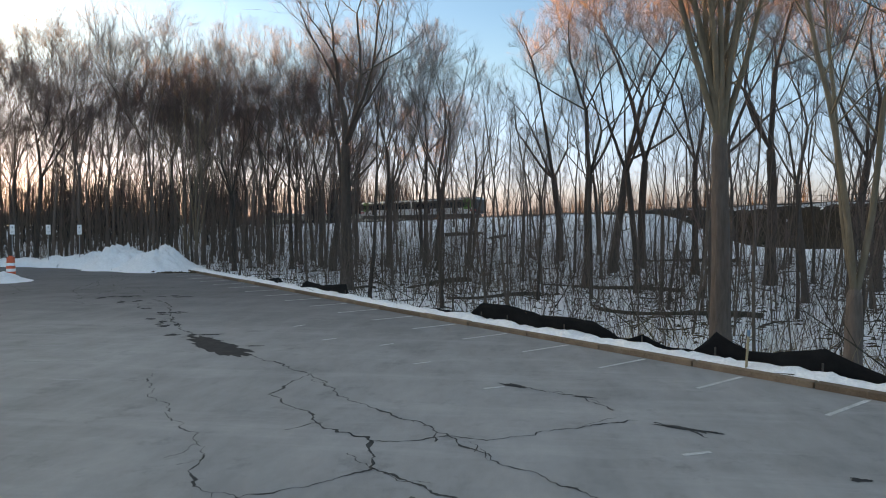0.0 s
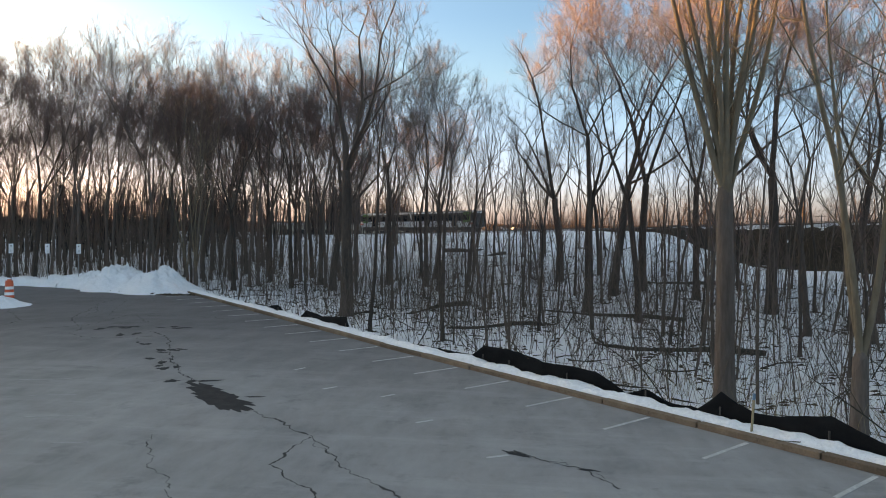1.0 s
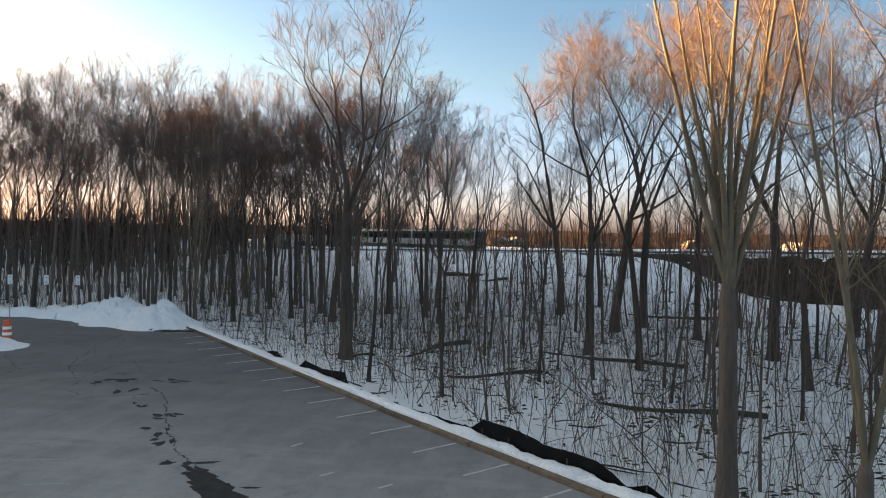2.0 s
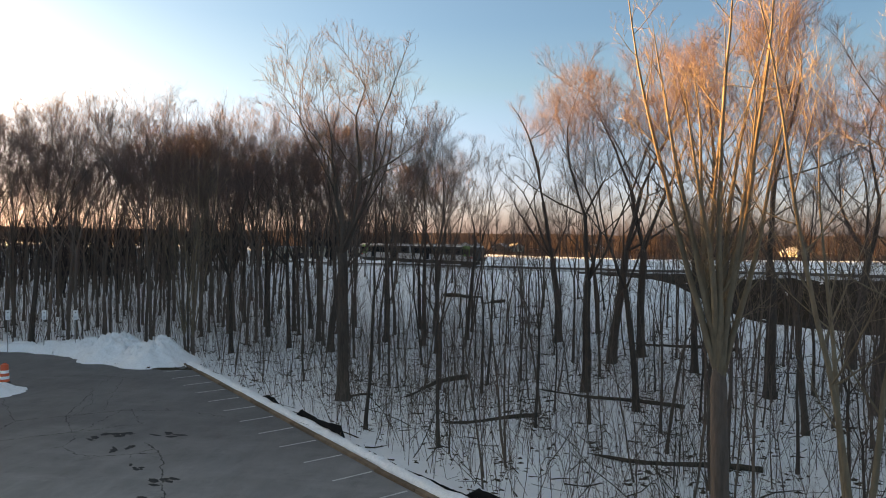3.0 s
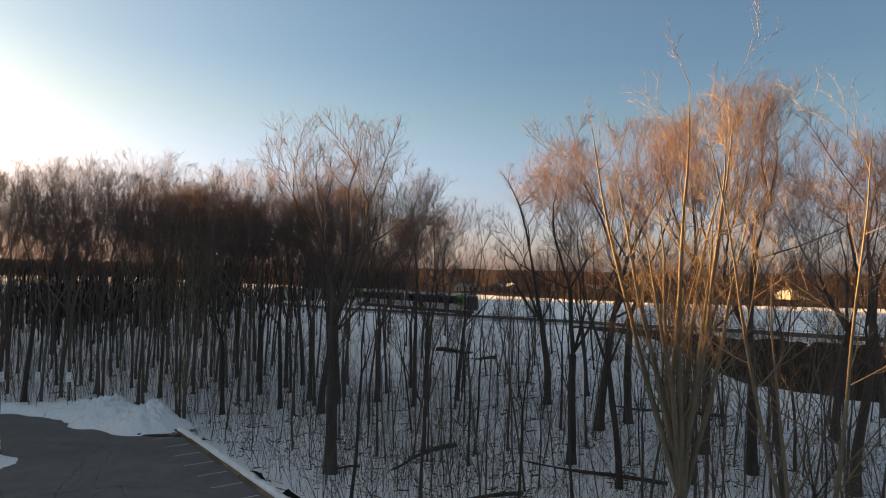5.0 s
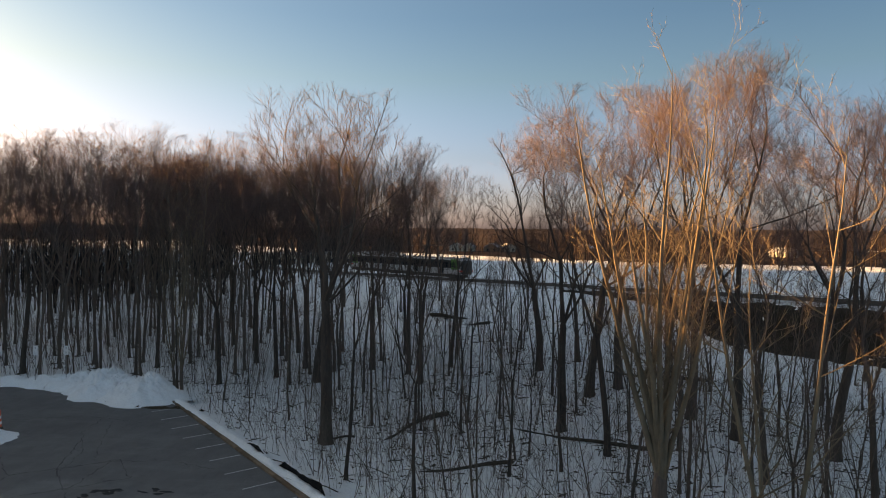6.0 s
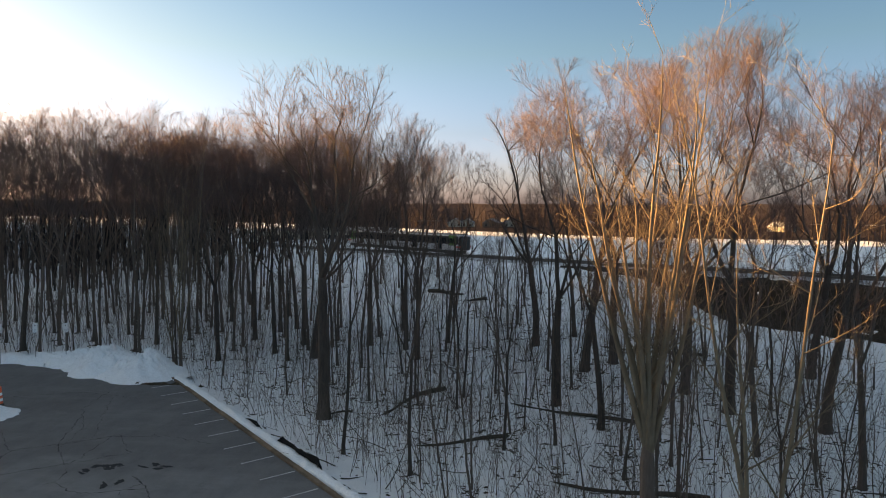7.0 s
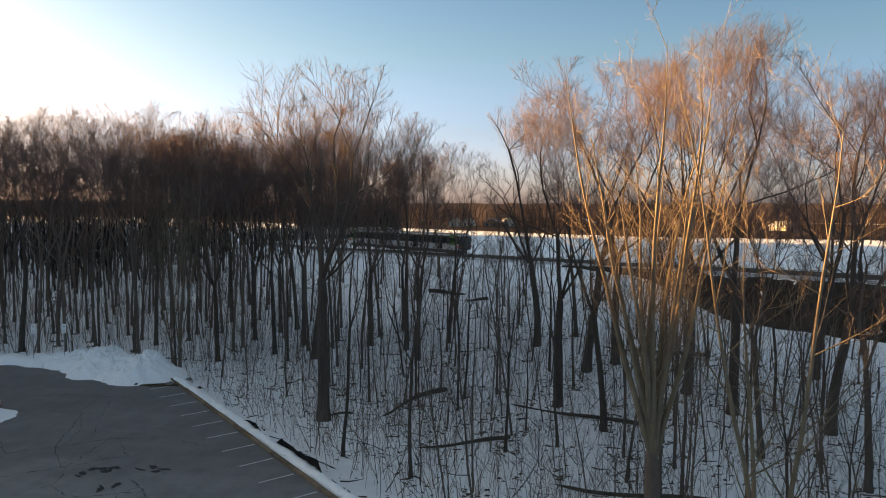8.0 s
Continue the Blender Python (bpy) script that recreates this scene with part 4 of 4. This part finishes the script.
# ---- signs and barrel at the lot's far edge ----
def sign(x, y, turn):
    t = thing("parking_sign", "small white sign on a thin steel post in snow", "sign", "signs along the lot", m=pose(x, y, 0.22, 0, 0, turn))
    part("post", box(bmesh.new(), -0.03, 0.03, -0.02, 0.02, -0.6, 3.35, 0.005), STEEL, t)
    panel = part("panel", box(bmesh.new(), -0.18, 0.18, -0.05, -0.03, 2.6, 3.42, 0.006), WHITE, t)
    bm = bmesh.new()
    for k in range(3):
        box(bm, -0.09, 0.09, -0.055, -0.05, 2.86 - 0.08 * k, 2.875 - 0.08 * k)
    part("print", bm, BLACK_INK, panel)
    bm = bmesh.new()
    bmesh.ops.create_circle(bm, cap_ends=True, segments=20, radius=0.05, matrix=pose(0, -0.053, 3.22, 90))
    part("symbol", bm, BLACK_INK, panel)


for x, y in ((-36.5, 54.0), (-39.1, 53.6), (-41.9, 52.9)):
    sign(x, y, 52)


def barrel(x, y, z):
    t = thing("traffic_barrel", "orange and white striped traffic barrel on a snow pile", "traffic barrel", m=pose(x, y, z, 0, 0, 10))
    part("base", rod(bmesh.new(), (0, 0, -0.1), (0, 0, 0.08), 0.36, 0.33, 20), DARK_STEEL, t, "black rubber base")
    for k in range(6):
        r0, r1 = 0.29 - 0.012 * k, 0.283 - 0.012 * k
        part("band", rod(bmesh.new(), (0, 0, 0.06 + 0.19 * k), (0, 0, 0.25 + 0.19 * k), r0, r1, 24), ORANGE if k % 2 == 0 or k == 5 else WHITE, t, "orange band" if k % 2 == 0 or k == 5 else "white reflective band")
    bm = bmesh.new()
    box(bm, -0.12, 0.12, -0.025, 0.025, 1.2, 1.28, 0.02)
    part("handle", bm, ORANGE, t)


barrel(-32.2, 40.9, 0.3)

# ---- railway on its bank ----
def track_height(s):
    x, y = at_su(s, 67)
    return float(land(x, y))


V, F = [], []
SS = np.arange(-60, 200, 2.0)
prof = ((63.0, -0.5), (63.6, 0.1), (64.2, 0.3), (70.4, 0.3), (71.4, -0.2))
for i, s in enumerate(SS):
    for u, dz in prof:
        V.append((*at_su(s, u), track_height(s) + dz))
    if i:
        F += [[(i - 1) * 5 + j, (i - 1) * 5 + j + 1, i * 5 + j + 1, i * 5 + j] for j in range(4)]
bed = new("track_bed", mesh_of("track_bed", V, F, BALLAST))
tagged(bed, "snowy ballast bed of a two-track railway", "railway", kind="structure")
for u in (64.9, 66.35, 68.4, 69.85):
    bm = bmesh.new()
    for sa, sb in zip(SS[:-1:5], SS[5::5]):
        a, b = at_su(sa, u), at_su(sb, u)
        za, zb = track_height(sa) + 0.38, track_height(sb) + 0.38
        rod(bm, (*a, za), (*b, zb), 0.09, None, 4)
    part("rail", bm, DARK_STEEL, bed, "rusty rail")

rail_fence = thing("rail_fence", "dark post-and-wire fence along the railway", "fence")
for s in np.arange(-38, 112, 3.2):
    x, y = at_su(s, 63.4)
    z = track_height(s)
    part("post", rod(bmesh.new(), (x, y, z - 0.8), (x, y, z + 1.25), 0.06, 0.05, 6), DARK_STEEL, rail_fence)
for dz in (0.55, 1.1):
    for s in np.arange(-38, 110, 12.8):
        bm = rod(bmesh.new(), (*at_su(s, 63.4), track_height(s) + dz), (*at_su(s + 12.8, 63.4), track_height(s + 12.8) + dz), 0.025, None, 4)
        part("wire", bm, DARK_STEEL, rail_fence)
back_fence = thing("chain_fence", "tall thin steel fence posts behind the railway", "fence")
for s in np.arange(-40, 90, 4.2):
    x, y = at_su(s, 73.5)
    z = float(land(x, y))
    part("post", rod(bmesh.new(), (x, y, z - 0.4), (x, y, z + 2.3), 0.05, 0.05, 6), STEEL, back_fence)
for s in np.arange(-40, 86, 8.4):
    bm = rod(bmesh.new(), (*at_su(s, 73.5), float(land(*at_su(s, 73.5))) + 2.25), (*at_su(s + 8.4, 73.5), float(land(*at_su(s + 8.4, 73.5))) + 2.25), 0.015, None, 4)
    part("top_rail", bm, DARK_STEEL, back_fence)

V, F = [], []
SS = np.arange(-60, 66, 1.0)
UU = np.linspace(55.6, 63.4, 12)
for i, s in enumerate(SS):
    for u in UU:
        x, y = at_su(s, u + 0.5 * noise.noise((s * 0.3, u, 0)) + 3.0 * step(28, 50, s) * (63.4 - u) / 7.8 + 2.5 * step(50, 65, s) * (63.4 - u) / 7.8)
        e = 0.02 if u in (UU[0], UU[-1]) else 0.25
        V.append((x, y, float(land(x, y)) + e + 0.35 * noise.noise((s * 0.8, u * 0.8, 2)) * (e > 0.1) - 0.08))
    if i:
        F += [[(i - 1) * 12 + j, (i - 1) * 12 + j + 1, i * 12 + j + 1, i * 12 + j] for j in range(11)]
tagged(new("bank", mesh_of("bank", V, F, BRUSH)), "steep dark railway bank overgrown with brush", "bank", kind="structure")

# old posts on the snow below the bank
old = None
rng = random.Random(77)
for i in range(11):
    x, y = at_su(10.5 + 2.7 * i, 40.5 + rng.uniform(-0.5, 0.5))
    m = pose(x, y, float(land(x, y)), rng.uniform(-4, 4), rng.uniform(-4, 4), 0)
    if old is None:
        old = thing("fence_post", "dark thin fence post standing in the snow", "post", "old fence posts", m=m)
        part("shaft", rod(bmesh.new(), (0, 0, -0.4), (0, 0, 1.7), 0.06, 0.05, 7), DARK_STEEL, old)
    else:
        copy_thing(old, m)


# ---- train ----
def train(s_end):
    """Two-car train; its near end at s_end, running away along the track."""
    x, y = at_su(s_end, 68.9)
    t = thing("train", "two-car train, dark windows over white skirt, green end", "train", m=pose(x, y, track_height(s_end) + 0.45, 0, 0, CURB_TURN))
    for c in range(2):
        a, b = 0.4 + 20.4 * c, 20.4 * (c + 1) + 0.1
        body = part("car_body", box(bmesh.new(), a, b, -1.4, 1.4, 0.75, 3.75, 0.28), TRAIN_WHITE, t)
        part("roof", box(bmesh.new(), a + 0.3, b - 0.3, -1.15, 1.15, 3.7, 3.95, 0.1), STEEL, body, "grey roof with a little snow")
        band = part("window_band", box(bmesh.new(), a + 0.15, b - 0.15, -1.425, 1.425, 1.95, 3.5, 0.05), TRAIN_DARK, body, "black window band")
        for k in range(7):
            w = a + 1.2 + 2.65 * k
            part("window", box(bmesh.new(), w, w + 1.9, 1.42, 1.44, 2.1, 3.1, 0.01), GLASS_DARK, band)
        for k in (5.2, 13.6):
            part("door", box(bmesh.new(), a + k, a + k + 1.3, 1.41, 1.45, 0.9, 3.2, 0.02), GLASS_DARK, body, "dark sliding door")
        part("underframe", box(bmesh.new(), a + 0.8, b - 0.8, -1.2, 1.3, 0.15, 0.8, 0.06), DARK_STEEL, body)
        for k in (2.8, 16.8):
            bogie = part("bogie", box(bmesh.new(), a + k - 1.4, a + k + 1.4, -1.0, 1.0, 0.05, 0.5, 0.05), DARK_STEEL, body)
            for d in (-0.95, 0.95):
                part("wheel", rod(bmesh.new(), (a + k + d, -0.85, 0.36), (a + k + d, 0.95, 0.36), 0.42, None, 16), DARK_STEEL, bogie)
    for e, f in ((0.0, 1), (41.0, -1)):
        bm = box(bmesh.new(), min(e, e + f * 1.2), max(e, e + f * 1.2), -1.3, 1.3, 0.8, 3.5, 0.4)
        part("cab", bm, TRAIN_DARK, t, "rounded dark driver's cab")
        part("green_panel", box(bmesh.new(), min(e + f * 1.2, e + f * 3.4), max(e + f * 1.2, e + f * 3.4), -1.44, 1.44, 1.7, 3.7, 0.06), TRAIN_GREEN, t, "green painted panel")
        for side in (-1, 1):
            part("tail_lamp", box(bmesh.new(), min(e + f * 0.05, e + f * 1.5), max(e + f * 0.05, e + f * 1.5), side * 1.32 - 0.1, side * 1.32 + 0.1, 1.35, 1.62, 0.04), TRAIN_RED, t, "red lamp")


train(95.5)

# ---- beyond the railway: field, houses, far woods, hills ----
def house(x, y, w, d, wall, roof, turn, mat, label):
    z = float(land(x, y))
    t = thing("house", label, "house", "houses beyond the field", m=pose(x, y, z, 0, 0, turn))
    bm = bmesh.new()
    box(bm, -w / 2, w / 2, -d / 2, d / 2, -1, wall)
    part("wall", bm, mat, t)
    bm = bmesh.new()
    pr = [(-w / 2, 0), (w / 2, 0), (0, roof)]
    a = [bm.verts.new((p, -d / 2, wall + q)) for p, q in pr]
    b = [bm.verts.new((p, d / 2, wall + q)) for p, q in pr]
    bm.faces.new(a[::-1])
    bm.faces.new(b)
    for i in range(3):
        bm.faces.new((a[i], a[(i + 1) % 3], b[(i + 1) % 3], b[i]))
    part("gable", bm, mat, t)
    for k in (-1, 1):
        bm = bmesh.new()
        L = math.hypot(w / 2 + 0.4, roof * (1 + 0.8 / w))
        box(bm, -0.2 if k > 0 else -L, L if k > 0 else 0.2, -d / 2 - 0.4, d / 2 + 0.4, 0.02, 0.25)
        part("roof", bm, ROOF, t, "snowy roof slope").matrix_basis = pose(0, 0, wall + roof, 0, k * math.degrees(math.atan2(roof, w / 2)))
    for k in (-0.25, 0.25):
        for h in (1.0,):
            if h + 1.3 < wall + 0.5:
                win = part("window", box(bmesh.new(), k * w - 0.55, k * w + 0.55, -d / 2 - 0.06, -d / 2 + 0.02, h, h + 1.3), GLASS_DARK, t)
    part("chimney", box(bmesh.new(), w * 0.2, w * 0.2 + 0.7, -0.4, 0.4, wall, wall + roof + 0.9, 0.03), BRICK, t)


rng = random.Random(9)
for x, y, w, mat in ((-37, 425, 9, SIDING), (-30, 432, 8, SIDING), (-14, 428, 9, BRICK), (-6, 436, 8, SIDING), (44, 440, 9, BRICK), (96, 410, 9, BRICK), (146, 392, 9, SIDING), (190, 360, 9, BRICK)):
    house(x, y, w, w * 1.2, 3.2, 2.4, rng.uniform(-25, 35), mat, "small house with a snowy gable roof beyond the field")

depot = thing("low_building", "long low pale building seen through the trunks", "building", m=pose(-79, 212, float(land(-79, 212)) - 1.2, 0, 0, 30))
part("wall", box(bmesh.new(), -3, 42, -6, 6, -1, 4.6, 0.03), SIDING, depot)
part("roof", box(bmesh.new(), -3.6, 42.6, -6.6, 6.6, 4.6, 5.1, 0.05), ROOF, depot, "flat roof with snow")
for k in range(9):
    part("window", box(bmesh.new(), 1.0 + 4.6 * k, 3.4 + 4.6 * k, -6.06, -5.98, 1.2, 3.0), GLASS_DARK, depot)


def far_woods(name, label, n, where, h0, h1, seed, twig=0.05, low=0.25):
    """Distant bare trees, as one object."""
    g = np.random.default_rng(seed)
    X, Y = where(g, n)
    keep = ~on_lot(X, Y - 1.5)
    X, Y = X[keep], Y[keep]
    n = len(X)
    P0 = np.stack([X, Y, land(X, Y) - 0.5], 1)
    H = g.uniform(h0, h1, n)
    P = run(g, P0, np.tile([0, 0, 1.0], (n, 1)), H * 0.9, 5, 0.1, 0.04)
    R = (H * 0.011)[:, None] * np.linspace(1, 0.3, 5)[None]
    L, LR = spawn(g, P, R, 8 if low > 0.2 else 12, low, 1.0, 38, 0.4, 3, 0.4, 0.1, 0.5, twig)
    Q, QR = spawn(g, L, LR, 5, 0.2, 1, 40, 0.5, 2, 0.2, 0.1, 0.8, twig * 0.8)
    return tagged(new(name, joined(name, [tubes(P, R, 4), tubes(L, LR, 3), tubes(Q, QR, 3)], FAR_WOOD)), label, "woods", kind="stuff")


def sector(r0, r1, a0, a1):
    def where(g, n):
        r = np.sqrt(g.uniform(r0 * r0, r1 * r1, n))
        a = np.radians(g.uniform(a0, a1, n))
        return -np.sin(a) * r, np.cos(a) * r
    return where


far_woods("far_woods", "brown bare woods beyond the snowy field", 420, sector(330, 540, -48, 18), 11, 18, 71, 0.07, 0.06)
far_woods("left_field_woods", "bare woods at the end of the field behind the dense wood", 260, sector(165, 230, 23, 50), 14, 20, 79, 0.05, 0.06)
far_woods("field_side_woods", "tall bare woods closing the side of the field", 180, sector(205, 300, 9.5, 18), 15, 21, 78, 0.06, 0.06)
far_woods("far_woods_beyond", "brown bare woods far behind the houses", 380, sector(420, 1000, -48, 48), 13, 20, 72, 0.14, 0.06)
far_woods("field_edge_trees", "bare trees at the edge of the snowy field", 300, lambda g, n: (lambda s, u: (DS[0] * s + DU[0] * (u + U0), DS[1] * s + DU[1] * (u + U0)))(g.uniform(-80, 190, n), 150 + 70 * g.uniform(0.06, 1, n) ** 0.6), 11, 18, 73, 0.035, 0.1)
# out of view; these trees are added to filter the sun off the lot
far_woods("side_shade_woods", "unseen bare woods added to shade the lot from its far side", 200, lambda g, n: (g.uniform(-170, -60, n), g.uniform(-50, 70, n)), 8, 13, 74, 0.05, 0.06)
def strip(s0, s1, u0, u1):
    def where(g, n):
        s, u = g.uniform(s0, s1, n), g.uniform(u0, u1, n)
        return DS[0] * s + DU[0] * (u + U0), DS[1] * s + DU[1] * (u + U0)
    return where


# unseen trees on the left rise, added to keep sun streaks away
far_woods("rise_shade_woods", "unseen bare woods added on a rise to shade the lot's edge", 150, strip(80, 190, -90, -20), 9, 14, 76, 0.04, 0.06)
far_woods("trackside_woods", "dense bare woods beside the railway", 170, strip(125, 220, 5, 58), 15, 21, 77, 0.04, 0.06)
far_woods("rear_woods", "bare woods behind the lot", 130, lambda g, n: (g.uniform(-90, 110, n), g.uniform(-110, -62, n)), 15, 22, 75, 0.04)

V, F = [], []
for i in range(481):
    a = radians(i * 0.75)
    for j, (r, z) in enumerate(((1050, -4), (1400, 14), (2000, 27), (2900, 40), (3300, 10))):
        h = z + 9 * noise.noise((math.cos(a) * 7, math.sin(a) * 7, j * 3.0)) + 5 * noise.noise((math.cos(a) * 35, math.sin(a) * 35, j * 3.0)) + 4 * noise.noise((math.cos(a) * 130, math.sin(a) * 130, j * 3.0))
        V.append((r * math.cos(a), r * math.sin(a), h))
    if i:
        F += [[(i - 1) * 5 + j, (i - 1) * 5 + j + 1, i * 5 + j + 1, i * 5 + j] for j in range(4)]
tagged(new("backdrop", mesh_of("backdrop", V, F, HILL)), "low wooded hills on the horizon", "hills", kind="structure")
